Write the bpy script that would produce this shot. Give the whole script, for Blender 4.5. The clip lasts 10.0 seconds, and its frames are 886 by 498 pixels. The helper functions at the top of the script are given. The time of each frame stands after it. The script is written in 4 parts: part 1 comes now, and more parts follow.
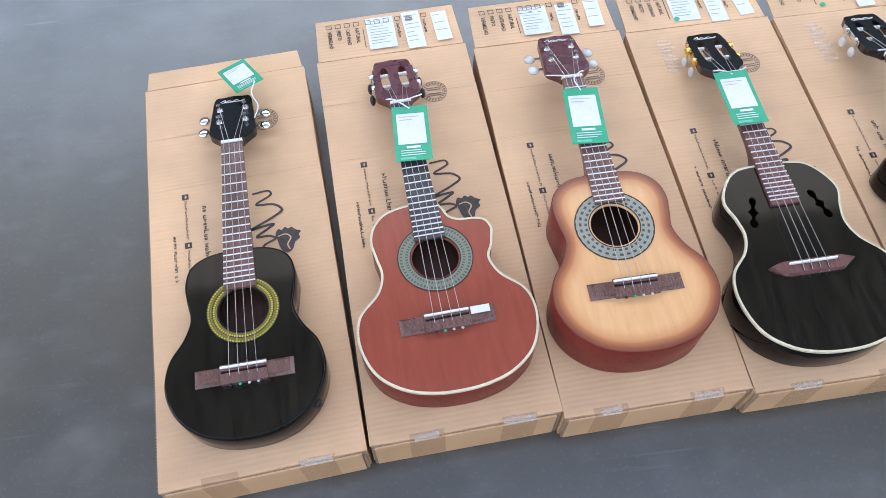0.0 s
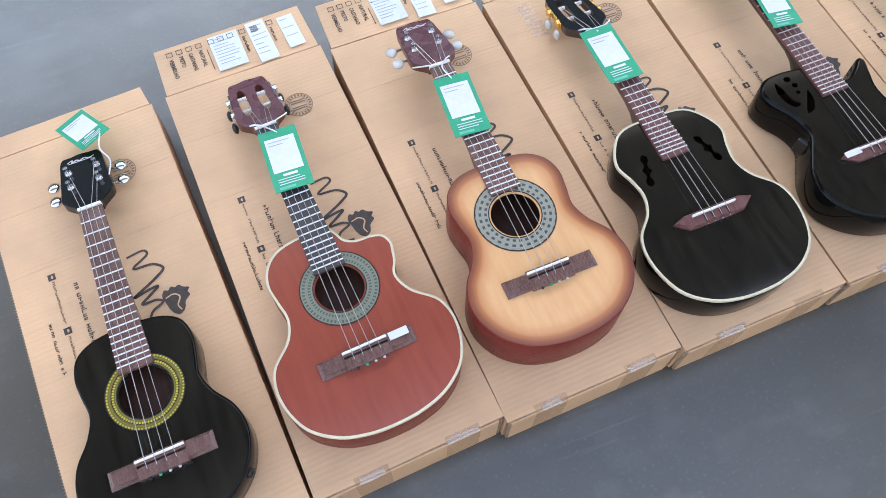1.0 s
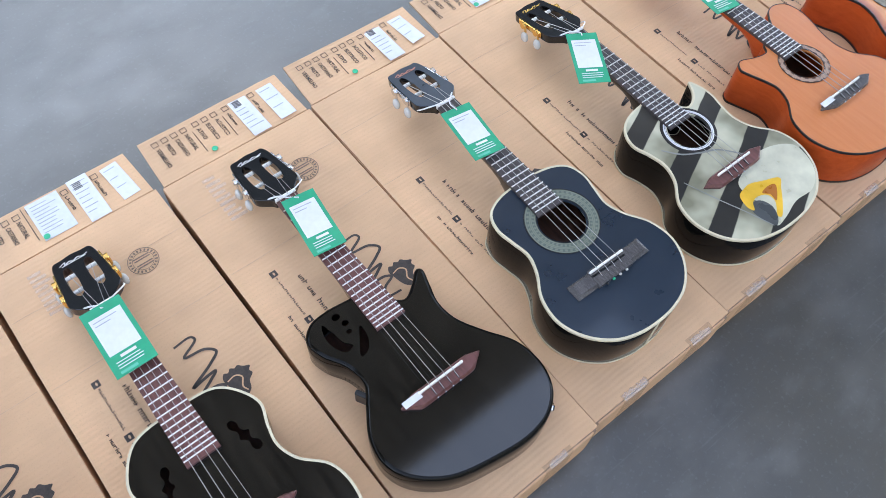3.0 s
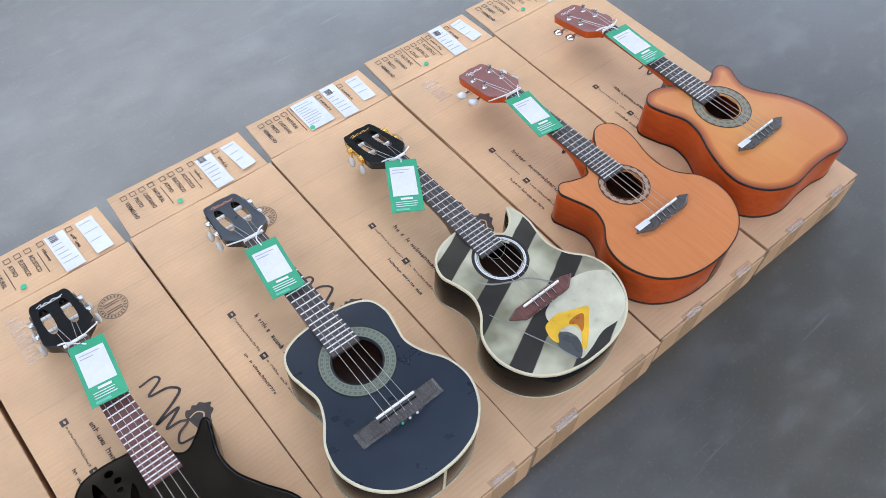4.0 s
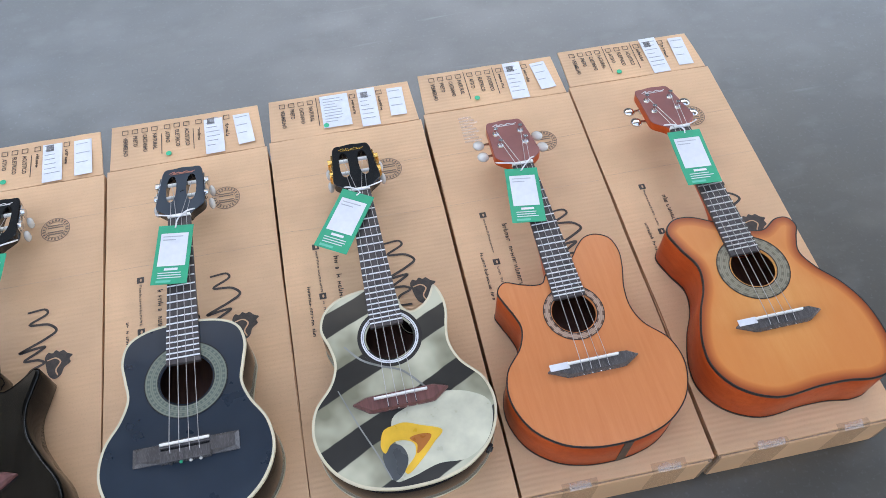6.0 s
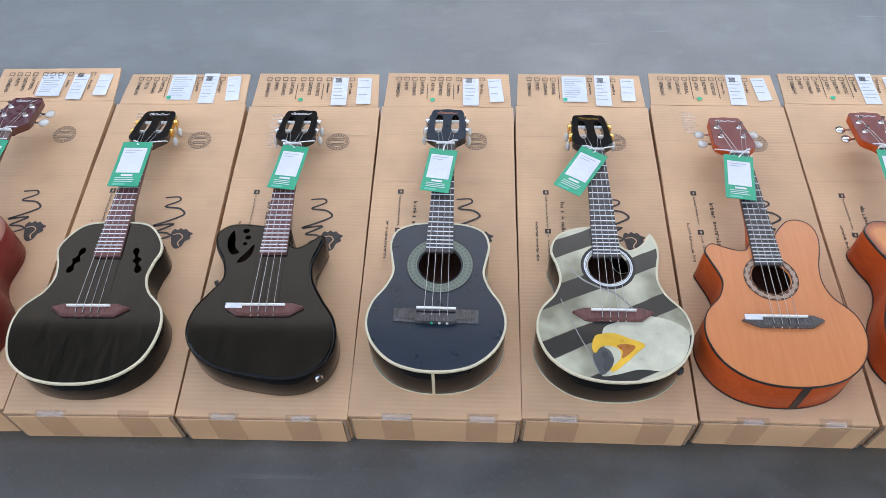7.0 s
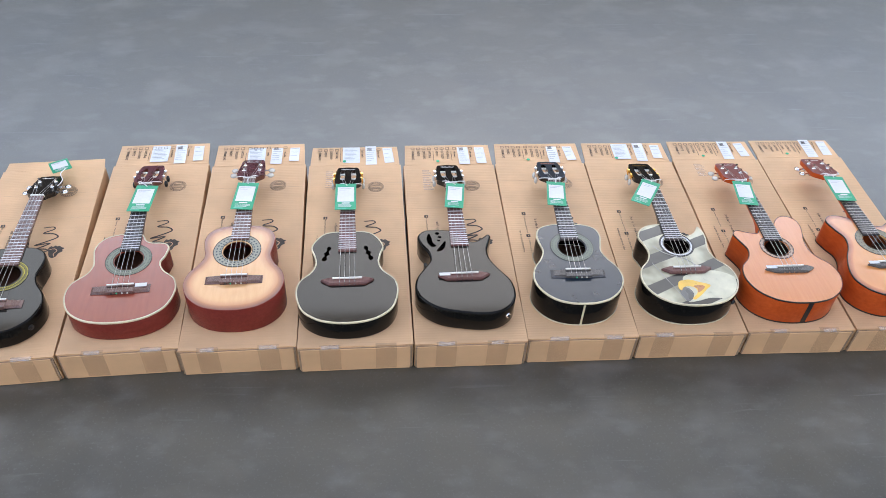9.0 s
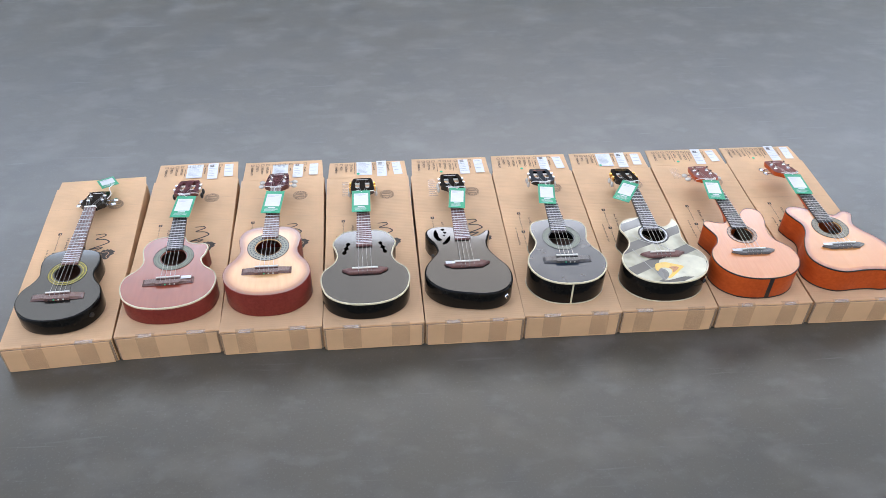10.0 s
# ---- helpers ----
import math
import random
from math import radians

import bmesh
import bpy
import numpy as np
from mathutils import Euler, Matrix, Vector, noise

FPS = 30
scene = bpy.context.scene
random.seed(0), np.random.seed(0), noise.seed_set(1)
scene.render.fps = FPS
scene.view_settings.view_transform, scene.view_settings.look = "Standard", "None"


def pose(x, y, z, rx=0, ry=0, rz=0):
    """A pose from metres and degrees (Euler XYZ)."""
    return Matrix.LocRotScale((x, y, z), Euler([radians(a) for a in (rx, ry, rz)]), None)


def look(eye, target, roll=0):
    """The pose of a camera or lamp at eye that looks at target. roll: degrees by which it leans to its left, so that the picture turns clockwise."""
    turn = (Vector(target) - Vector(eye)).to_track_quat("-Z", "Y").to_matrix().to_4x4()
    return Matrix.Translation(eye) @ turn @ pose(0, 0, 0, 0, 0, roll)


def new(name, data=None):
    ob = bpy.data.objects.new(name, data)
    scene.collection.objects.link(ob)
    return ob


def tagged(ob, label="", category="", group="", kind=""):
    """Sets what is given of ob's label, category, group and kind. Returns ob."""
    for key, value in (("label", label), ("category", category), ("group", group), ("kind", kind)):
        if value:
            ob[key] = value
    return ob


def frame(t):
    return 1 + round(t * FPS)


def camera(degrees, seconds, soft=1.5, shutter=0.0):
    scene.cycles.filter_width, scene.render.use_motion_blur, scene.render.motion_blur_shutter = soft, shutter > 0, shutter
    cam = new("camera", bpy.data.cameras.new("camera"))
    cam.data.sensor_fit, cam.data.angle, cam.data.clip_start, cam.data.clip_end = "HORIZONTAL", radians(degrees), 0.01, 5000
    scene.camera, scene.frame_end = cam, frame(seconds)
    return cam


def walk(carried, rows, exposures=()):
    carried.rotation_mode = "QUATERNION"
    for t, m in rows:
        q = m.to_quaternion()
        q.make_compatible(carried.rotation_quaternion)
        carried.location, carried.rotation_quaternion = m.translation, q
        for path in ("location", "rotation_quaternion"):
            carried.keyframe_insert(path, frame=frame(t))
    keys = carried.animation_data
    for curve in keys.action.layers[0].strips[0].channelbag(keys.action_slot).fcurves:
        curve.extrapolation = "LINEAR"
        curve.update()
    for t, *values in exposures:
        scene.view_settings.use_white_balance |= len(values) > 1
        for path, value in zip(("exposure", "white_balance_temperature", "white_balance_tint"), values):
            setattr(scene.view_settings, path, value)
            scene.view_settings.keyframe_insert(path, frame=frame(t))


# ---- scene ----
cam = camera(59.0, 10.0, soft=0.8)
PATH = [
    (0, (-0.861, -0.303, 1.117), (-0.736, 0.672, -0.625), -0.8),
    (0.5, (-0.91, -0.217, 1.111), (-0.705, 0.67, -0.67), -0.7),
    (1, (-0.838, -0.205, 1.105), (-0.495, 0.61, -0.689), 0.7),
    (1.5, (-0.681, -0.215, 1.104), (-0.277, 0.583, -0.684), -0.7),
    (2, (-0.534, -0.215, 1.109), (-0.068, 0.612, -0.652), -0.5),
    (2.5, (-0.39, -0.172, 1.093), (0.155, 0.673, -0.636), -0.6),
    (3, (-0.252, -0.112, 1.073), (0.437, 0.647, -0.644), 4.4),
    (3.2, (-0.206, -0.11, 1.075), (0.521, 0.627, -0.635), 4.7),
    (4.3, (0.107, -0.227, 1.129), (0.909, 0.673, -0.467), 2.8),
    (4.5, (0.167, -0.227, 1.123), (0.964, 0.689, -0.467), 2.4),
    (5, (0.364, -0.191, 1.103), (1.146, 0.686, -0.515), 4.3),
    (5.2, (0.414, -0.172, 1.097), (1.193, 0.683, -0.535), 6.8),
    (6.3, (0.527, -0.304, 1.143), (0.521, 0.781, -0.537), -4.3),
    (6.5, (0.497, -0.351, 1.169), (0.419, 0.767, -0.487), -4.5),
    (7, (0.317, -0.491, 1.2), (0.258, 0.678, -0.421), -1.5),
    (7.5, (0.183, -0.657, 1.264), (0.201, 0.638, -0.261), 1.0),
    (8, (0.084, -0.876, 1.329), (0.131, 0.421, -0.193), 2.2),
    (8.5, (-0.06, -1.041, 1.416), (0.05, 0.345, -0.022), 3.3),
    (9, (-0.199, -1.164, 1.485), (-0.041, 0.28, 0.111), 3.2),
    (9.5, (-0.221, -1.339, 1.512), (-0.063, 0.193, 0.236), 2.3),
    (10, (-0.231, -1.456, 1.56), (-0.077, 0.066, 0.272), 1.4),
]
walk(cam, [(t, look(eye, target, roll)) for t, eye, target, roll in PATH],
     exposures=[(0, 1.43, 6200, 13), (3, 1.40, 6180, 13), (4.5, 1.32, 6550, 13), (5.2, 1.30, 6550, 13), (6.5, 1.22, 6300, 13), (8, 1.28, 6450, 14), (10, 1.40, 6650, 14)])

# ---------------------------------------------------------------- light
world = bpy.data.worlds.new("sky")
scene.world = world
world.use_nodes = True
wn = world.node_tree
sky = wn.nodes.new("ShaderNodeTexSky")
sky.sky_type = "NISHITA"
sky.sun_disc = False
sky.sun_elevation = radians(32)
sky.sun_rotation = radians(9.5)
sky.dust_density = 0.5
sky.air_density = 1.0
haze = wn.nodes.new("ShaderNodeHueSaturation")
haze.inputs["Saturation"].default_value = 0.62
wn.links.new(sky.outputs[0], haze.inputs["Color"])
wn.links.new(haze.outputs[0], wn.nodes["Background"].inputs[0])
wn.nodes["Background"].inputs[1].default_value = 0.37

sun_data = bpy.data.lights.new("sun", "SUN")
sun_data.energy = 2.5
sun_data.angle = radians(90)
sun_data.color = (0.60, 0.81, 1.0)
sun = new("sun", sun_data)
sun.matrix_world = look((1.0, 6.0, 3.75), (0, 0, 0))

# ---------------------------------------------------------------- materials


def nodes_of(name):
    m = bpy.data.materials.new(name)
    m.use_nodes = True
    nt = m.node_tree
    return m, nt, nt.nodes["Principled BSDF"]


def add(nt, kind, **values):
    n = nt.nodes.new(kind)
    for key, value in values.items():
        n.inputs[key].default_value = value
    return n


def rgb(c):
    return (c[0], c[1], c[2], 1.0)


def mixed(nt, fac, a, b, mode="MIX"):
    n = nt.nodes.new("ShaderNodeMix")
    n.data_type = "RGBA"
    n.blend_type = mode
    for value, socket in ((fac, 0), (a, 6), (b, 7)):
        if isinstance(value, bpy.types.NodeSocket):
            nt.links.new(value, n.inputs[socket])
        else:
            n.inputs[socket].default_value = value if socket == 0 else rgb(value)
    return n.outputs[2]


def mathed(nt, op, a, b=0.0):
    n = nt.nodes.new("ShaderNodeMath")
    n.operation = op
    for i, value in enumerate((a, b)):
        if isinstance(value, bpy.types.NodeSocket):
            nt.links.new(value, n.inputs[i])
        else:
            n.inputs[i].default_value = value
    return n.outputs[0]


def noise_of(nt, scale, stretch=(1, 1, 1), detail=4.0, coord="Object"):
    tc = nt.nodes.new("ShaderNodeTexCoord")
    mp = add(nt, "ShaderNodeMapping", Scale=stretch)
    nt.links.new(tc.outputs[coord], mp.inputs[0])
    n = add(nt, "ShaderNodeTexNoise", Scale=scale, Detail=detail)
    nt.links.new(mp.outputs[0], n.inputs["Vector"])
    return n.outputs["Fac"]


def ramped(nt, fac, low, high):
    n = add(nt, "ShaderNodeMapRange", **{"From Min": low, "From Max": high})
    nt.links.new(fac, n.inputs[0])
    return n.outputs[0]


def bumped(nt, bsdf, height, strength, distance=0.001):
    b = add(nt, "ShaderNodeBump", Strength=strength, Distance=distance)
    nt.links.new(height, b.inputs["Height"])
    nt.links.new(b.outputs[0], bsdf.inputs["Normal"])


def plain(name, color, rough=0.5, metal=0.0, spread=0.15, scale=60, coat=0.0, relief=0.0):
    """A surface of one colour with fine and coarse variation."""
    m, nt, p = nodes_of(name)
    fine = noise_of(nt, scale)
    coarse = noise_of(nt, scale * 0.13, detail=2)
    both = mathed(nt, "ADD", mathed(nt, "MULTIPLY", fine, 0.5), mathed(nt, "MULTIPLY", coarse, 0.5))
    dark = [c * (1 - spread) for c in color]
    light = [min(1, c * (1 + spread)) for c in color]
    nt.links.new(mixed(nt, ramped(nt, both, 0.35, 0.65), dark, light), p.inputs["Base Color"])
    nt.links.new(ramped2(nt, fine, rough * 0.88, rough * 1.12), p.inputs["Roughness"])
    p.inputs["Metallic"].default_value = metal
    p.inputs["Coat Weight"].default_value = coat
    p.inputs["Coat Roughness"].default_value = 0.08
    if relief:
        bumped(nt, p, fine, relief, 0.0005)
    return m


def ramped2(nt, fac, low, high):
    n = add(nt, "ShaderNodeMapRange", **{"From Min": 0.3, "From Max": 0.7, "To Min": low, "To Max": high})
    nt.links.new(fac, n.inputs[0])
    return n.outputs[0]


def wood(name, dark, light, rough=0.35, coat=0.0, coat_rough=0.1, coat_ior=1.5, scale=14, along=(9, 1, 9), burst=None, relief=0.06, spec=0.5):
    """Wood with grain along y; burst: the stain towards the rim of a sunburst top."""
    m, nt, p = nodes_of(name)
    grain = noise_of(nt, scale, along, 6)
    fine = noise_of(nt, scale * 9, along, 3)
    cloud = noise_of(nt, 9, detail=2)
    g = mathed(nt, "ADD", mathed(nt, "MULTIPLY", grain, 0.55), mathed(nt, "MULTIPLY", fine, 0.2))
    g = mathed(nt, "ADD", g, mathed(nt, "MULTIPLY", cloud, 0.25))
    col = mixed(nt, ramped(nt, g, 0.36, 0.64), dark, light)
    if burst:
        at = nt.nodes.new("ShaderNodeAttribute")
        at.attribute_name = "rim"
        edge = mathed(nt, "ADD", at.outputs["Fac"], mathed(nt, "MULTIPLY", mathed(nt, "SUBTRACT", cloud, 0.5), 0.25))
        col = mixed(nt, ramped(nt, edge, 0.02, 0.55), col, burst[0])
        col = mixed(nt, ramped(nt, edge, 0.45, 1.0), col, burst[1])
    nt.links.new(col, p.inputs["Base Color"])
    nt.links.new(ramped2(nt, fine, rough * 0.85, rough * 1.2), p.inputs["Roughness"])
    p.inputs["Coat Weight"].default_value = coat
    p.inputs["Coat Roughness"].default_value = coat_rough
    p.inputs["Coat IOR"].default_value = coat_ior
    p.inputs["Specular IOR Level"].default_value = spec
    bumped(nt, p, fine, relief, 0.0004)
    return m


def cardboard(name, color):
    m, nt, p = nodes_of(name)
    tc = nt.nodes.new("ShaderNodeTexCoord")
    flute = nt.nodes.new("ShaderNodeTexWave")
    flute.wave_type, flute.bands_direction = "BANDS", "Y"
    flute.inputs["Scale"].default_value = 42
    flute.inputs["Distortion"].default_value = 1.2
    flute.inputs["Detail"].default_value = 2
    flute.inputs["Detail Scale"].default_value = 0.6
    nt.links.new(tc.outputs["Object"], flute.inputs["Vector"])
    patchy = noise_of(nt, 7, detail=3)
    speck = noise_of(nt, 420, detail=2)
    streak = noise_of(nt, 10, (0.5, 14, 1), 3)
    info = nt.nodes.new("ShaderNodeObjectInfo")
    dark = [c * 0.80 for c in color]
    light = [min(1, c * 1.12) for c in color]
    base = mixed(nt, ramped(nt, patchy, 0.3, 0.7), dark, light)
    base = mixed(nt, mathed(nt, "MULTIPLY", ramped(nt, streak, 0.5, 0.78), 0.13), base, [c * 0.62 for c in color])
    base = mixed(nt, mathed(nt, "MULTIPLY", ramped(nt, speck, 0.55, 0.75), 0.25), base, [c * 0.6 for c in color])
    base = mixed(nt, mathed(nt, "MULTIPLY", info.outputs["Random"], 0.25), base, [c * 0.85 for c in color])
    base = mixed(nt, mathed(nt, "MULTIPLY", flute.outputs["Fac"], mathed(nt, "MULTIPLY", ramped(nt, patchy, 0.40, 0.75), 0.09)), base, [c * 0.6 for c in color])
    nt.links.new(base, p.inputs["Base Color"])
    nt.links.new(ramped2(nt, patchy, 0.52, 0.7), p.inputs["Roughness"])
    height = mathed(nt, "ADD", flute.outputs["Fac"], mathed(nt, "MULTIPLY", patchy, 1.6))
    bumped(nt, p, height, 0.16, 0.001)
    return m


def floor_paint():
    m, nt, p = nodes_of("floor_paint")
    big = noise_of(nt, 0.8, detail=5)
    mid = noise_of(nt, 4.5, detail=6)
    blot = noise_of(nt, 11, (1, 1.7, 1), 8)
    fine = noise_of(nt, 160, detail=3)
    scuff = noise_of(nt, 4.6, (1, 1.5, 1), 9)
    col = mixed(nt, ramped(nt, big, 0.3, 0.7), (0.045, 0.040, 0.028), (0.067, 0.058, 0.042))
    col = mixed(nt, mathed(nt, "MULTIPLY", ramped(nt, mid, 0.45, 0.72), 0.45), col, (0.030, 0.031, 0.030))
    col = mixed(nt, mathed(nt, "MULTIPLY", ramped(nt, scuff, 0.52, 0.72), 0.45), col, (0.135, 0.125, 0.108))
    col = mixed(nt, mathed(nt, "MULTIPLY", ramped(nt, blot, 0.55, 0.72), 0.38), col, (0.122, 0.116, 0.104))
    col = mixed(nt, mathed(nt, "MULTIPLY", ramped(nt, fine, 0.58, 0.72), 0.4), col, (0.11, 0.11, 0.105))
    tc = nt.nodes.new("ShaderNodeTexCoord")
    # fine scratches in two directions, and sparse dark specks
    for turn, seed in ((0.5, 3.0), (-0.9, 8.0)):
        mp = add(nt, "ShaderNodeMapping", Rotation=(0, 0, turn), Scale=(1.2, 26, 1), Location=(seed, seed, 0))
        nt.links.new(tc.outputs["Object"], mp.inputs[0])
        sc = add(nt, "ShaderNodeTexNoise", Scale=2.2, Detail=5.0, Distortion=0.6)
        nt.links.new(mp.outputs[0], sc.inputs["Vector"])
        col = mixed(nt, mathed(nt, "MULTIPLY", mathed(nt, "MULTIPLY", ramped(nt, sc.outputs["Fac"], 0.66, 0.74), ramped(nt, mid, 0.48, 0.62)), 0.35), col, (0.20, 0.205, 0.20))
    vo = add(nt, "ShaderNodeTexVoronoi", Scale=2.3)
    nt.links.new(tc.outputs["Object"], vo.inputs["Vector"])
    col = mixed(nt, mathed(nt, "MULTIPLY", ramped(nt, vo.outputs["Distance"], 0.013, 0.009), 0.8), col, (0.018, 0.018, 0.018))
    nt.links.new(col, p.inputs["Base Color"])
    r = mathed(nt, "ADD", mathed(nt, "MULTIPLY", mid, 0.10), mathed(nt, "MULTIPLY", blot, 0.18))
    nt.links.new(mathed(nt, "ADD", r, 0.24), p.inputs["Roughness"])
    p.inputs["IOR"].default_value = 1.75
    p.inputs["Specular Tint"].default_value = (0.96, 0.98, 1.0, 1)
    relief = mathed(nt, "ADD", mathed(nt, "MULTIPLY", mid, 0.5), mathed(nt, "ADD", mathed(nt, "MULTIPLY", blot, 0.35), mathed(nt, "MULTIPLY", fine, 0.08)))
    bumped(nt, p, relief, 0.16, 0.004)
    return m


def mosaic(name, a, b, ground, count):
    """An inlaid ring: two rows of small tesserae round the middle of the object."""
    m, nt, p = nodes_of(name)
    tc = nt.nodes.new("ShaderNodeTexCoord")
    grad = nt.nodes.new("ShaderNodeTexGradient")
    grad.gradient_type = "RADIAL"
    nt.links.new(tc.outputs["Object"], grad.inputs[0])
    ln = nt.nodes.new("ShaderNodeVectorMath")
    ln.operation = "LENGTH"
    nt.links.new(tc.outputs["Object"], ln.inputs[0])
    ang = mathed(nt, "MULTIPLY", grad.outputs["Fac"], count * 2 * math.pi)
    rad = mathed(nt, "MULTIPLY", ln.outputs["Value"], 2 * math.pi / 0.0078)
    wave = mathed(nt, "MULTIPLY", mathed(nt, "MINIMUM", mathed(nt, "SINE", ang), mathed(nt, "SINE", rad)), -1.0)
    fine = mathed(nt, "SINE", mathed(nt, "MULTIPLY", rad, 3.0))
    col = mixed(nt, ramped(nt, wave, -0.15, 0.15), a, b)
    col = mixed(nt, mathed(nt, "MULTIPLY", ramped(nt, fine, 0.2, 0.9), 0.4), col, ground)
    nt.links.new(col, p.inputs["Base Color"])
    p.inputs["Roughness"].default_value = 0.35
    return m


def striped_art():
    """Cream and black slanting bands, airbrushed."""
    m, nt, p = nodes_of("striped_paint")
    tc = nt.nodes.new("ShaderNodeTexCoord")
    sep = nt.nodes.new("ShaderNodeSeparateXYZ")
    nt.links.new(tc.outputs["Object"], sep.inputs[0])
    cloud = noise_of(nt, 11, detail=3)
    v = mathed(nt, "SUBTRACT", mathed(nt, "MULTIPLY", sep.outputs["Y"], 0.906), mathed(nt, "MULTIPLY", sep.outputs["X"], 0.423))
    v = mathed(nt, "ADD", v, mathed(nt, "MULTIPLY", mathed(nt, "SUBTRACT", cloud, 0.5), 0.009))
    f = mathed(nt, "FRACT", mathed(nt, "ADD", mathed(nt, "DIVIDE", mathed(nt, "ADD", v, 0.0295), 0.0805), 4.0))
    edge = mathed(nt, "ABSOLUTE", mathed(nt, "SUBTRACT", f, 0.21))
    band = ramped(nt, edge, 0.208, 0.190)
    cream = mixed(nt, ramped(nt, cloud, 0.38, 0.62), (0.19, 0.18, 0.115), (0.53, 0.505, 0.36))
    black = mixed(nt, ramped(nt, cloud, 0.3, 0.7), (0.012, 0.012, 0.011), (0.035, 0.032, 0.026))
    nt.links.new(mixed(nt, band, cream, black), p.inputs["Base Color"])
    p.inputs["Roughness"].default_value = 0.3
    p.inputs["Coat Weight"].default_value = 0.5
    p.inputs["Coat Roughness"].default_value = 0.06
    return m


def clear_tape(name, color, alpha, rough=0.22, spec=0.5):
    m, nt, p = nodes_of(name)
    tr = nt.nodes.new("ShaderNodeBsdfTransparent")
    mx = nt.nodes.new("ShaderNodeMixShader")
    mx.inputs[0].default_value = alpha
    p.inputs["Base Color"].default_value = rgb(color)
    p.inputs["Roughness"].default_value = rough
    p.inputs["Specular IOR Level"].default_value = spec
    wr = noise_of(nt, 90, (0.4, 3, 1), 3)
    bumped(nt, p, wr, 0.5, 0.002)
    out = nt.nodes["Material Output"]
    nt.links.new(tr.outputs[0], mx.inputs[1])
    nt.links.new(p.outputs[0], mx.inputs[2])
    nt.links.new(mx.outputs[0], out.inputs[0])
    return m


def diffusing_sheet(name, tint, clear):
    """A sheet that lets scattered light through, and a share of clear light."""
    m, nt, p = nodes_of(name)
    tl = nt.nodes.new("ShaderNodeBsdfTranslucent")
    nt.links.new(mixed(nt, noise_of(nt, 0.8), [c * 0.9 for c in tint], [c * 1.1 for c in tint]), tl.inputs[0])
    tr = nt.nodes.new("ShaderNodeBsdfTransparent")
    tr.inputs[0].default_value = rgb([c * 0.92 for c in tint])
    mx = nt.nodes.new("ShaderNodeMixShader")
    mx.inputs[0].default_value = clear
    nt.links.new(tl.outputs[0], mx.inputs[1])
    nt.links.new(tr.outputs[0], mx.inputs[2])
    nt.links.new(mx.outputs[0], nt.nodes["Material Output"].inputs[0])
    return m


CARD = cardboard("brown_cardboard", (0.68, 0.418, 0.226))
CARD_EDGE = plain("torn_cardboard_edge", (0.30, 0.20, 0.125), 0.8, scale=300, spread=0.35, relief=0.3)
CREASE = plain("pressed_crease", (0.51, 0.335, 0.205), 0.75, scale=200, spread=0.2)
FLOOR = floor_paint()
INK = plain("brown_black_ink", (0.055, 0.042, 0.034), 0.7, scale=350, spread=0.5)
INK_FAINT = plain("faded_ink", (0.20, 0.14, 0.095), 0.7, scale=300, spread=0.35)
TAPE = clear_tape("brown_packing_tape", (0.50, 0.33, 0.19), 0.22, 0.4, 0.2)
TAPE_SHINY = clear_tape("clear_packing_tape", (0.80, 0.76, 0.71), 0.26)
TAPE_FILM = clear_tape("clear_tape_film", (0.70, 0.66, 0.62), 0.14)
PAPER = plain("white_label_paper", (0.66, 0.66, 0.67), 0.5, scale=120, spread=0.06)
PAPER_GREY = plain("printed_label_paper", (0.62, 0.63, 0.64), 0.5, scale=120, spread=0.08)
GREY_INK = plain("grey_print", (0.36, 0.37, 0.38), 0.6, scale=200, spread=0.2)
GREEN = plain("green_card", (0.007, 0.31, 0.15), 0.42, scale=80, spread=0.10)
GREEN_DOT = plain("green_sticker", (0.02, 0.42, 0.20), 0.5)
CORD = plain("white_cord", (0.75, 0.73, 0.72), 0.8, scale=500, spread=0.12, relief=0.4)
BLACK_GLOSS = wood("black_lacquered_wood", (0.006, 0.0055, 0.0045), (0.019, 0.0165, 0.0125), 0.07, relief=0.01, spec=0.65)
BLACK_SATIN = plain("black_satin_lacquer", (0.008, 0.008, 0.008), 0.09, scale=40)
# Lacquered sides, darker than BLACK_GLOSS: their deep shade is put into the colour.
BLACK_SIDE = wood("shaded_black_side", (0.003, 0.0029, 0.0026), (0.007, 0.0066, 0.0056), 0.07, relief=0.006, spec=0.14)
BLUE_BLACK = plain("blue_black_satin_lacquer", (0.012, 0.022, 0.036), 0.30, scale=26, spread=0.08, coat=0.5)
RED_TOP = wood("red_brown_satin_top", (0.24, 0.043, 0.022), (0.29, 0.056, 0.029), 0.36, coat=1.0, coat_rough=0.2, coat_ior=1.65, spec=0.2)
RED_SIDE = wood("dark_red_side", (0.15, 0.024, 0.017), (0.21, 0.036, 0.026), 0.30, spec=0.1)
BURST_TOP = wood("sunburst_top", (0.68, 0.36, 0.15), (0.75, 0.425, 0.195), 0.36, coat=1.0, coat_rough=0.2, coat_ior=1.65, burst=((0.48, 0.18, 0.065), (0.17, 0.045, 0.026)), spec=0.2)
HONEY_TOP = wood("honey_sunburst_top", (0.66, 0.275, 0.072), (0.72, 0.335, 0.10), 0.34, coat=1.0, coat_rough=0.2, coat_ior=1.65, burst=((0.57, 0.18, 0.04), (0.30, 0.062, 0.015)), spec=0.2)
CEDAR_TOP = wood("cedar_top", (0.555, 0.18, 0.055), (0.605, 0.215, 0.070), 0.38, coat=1.0, coat_rough=0.2, coat_ior=1.65, along=(16, 1, 9), spec=0.2)
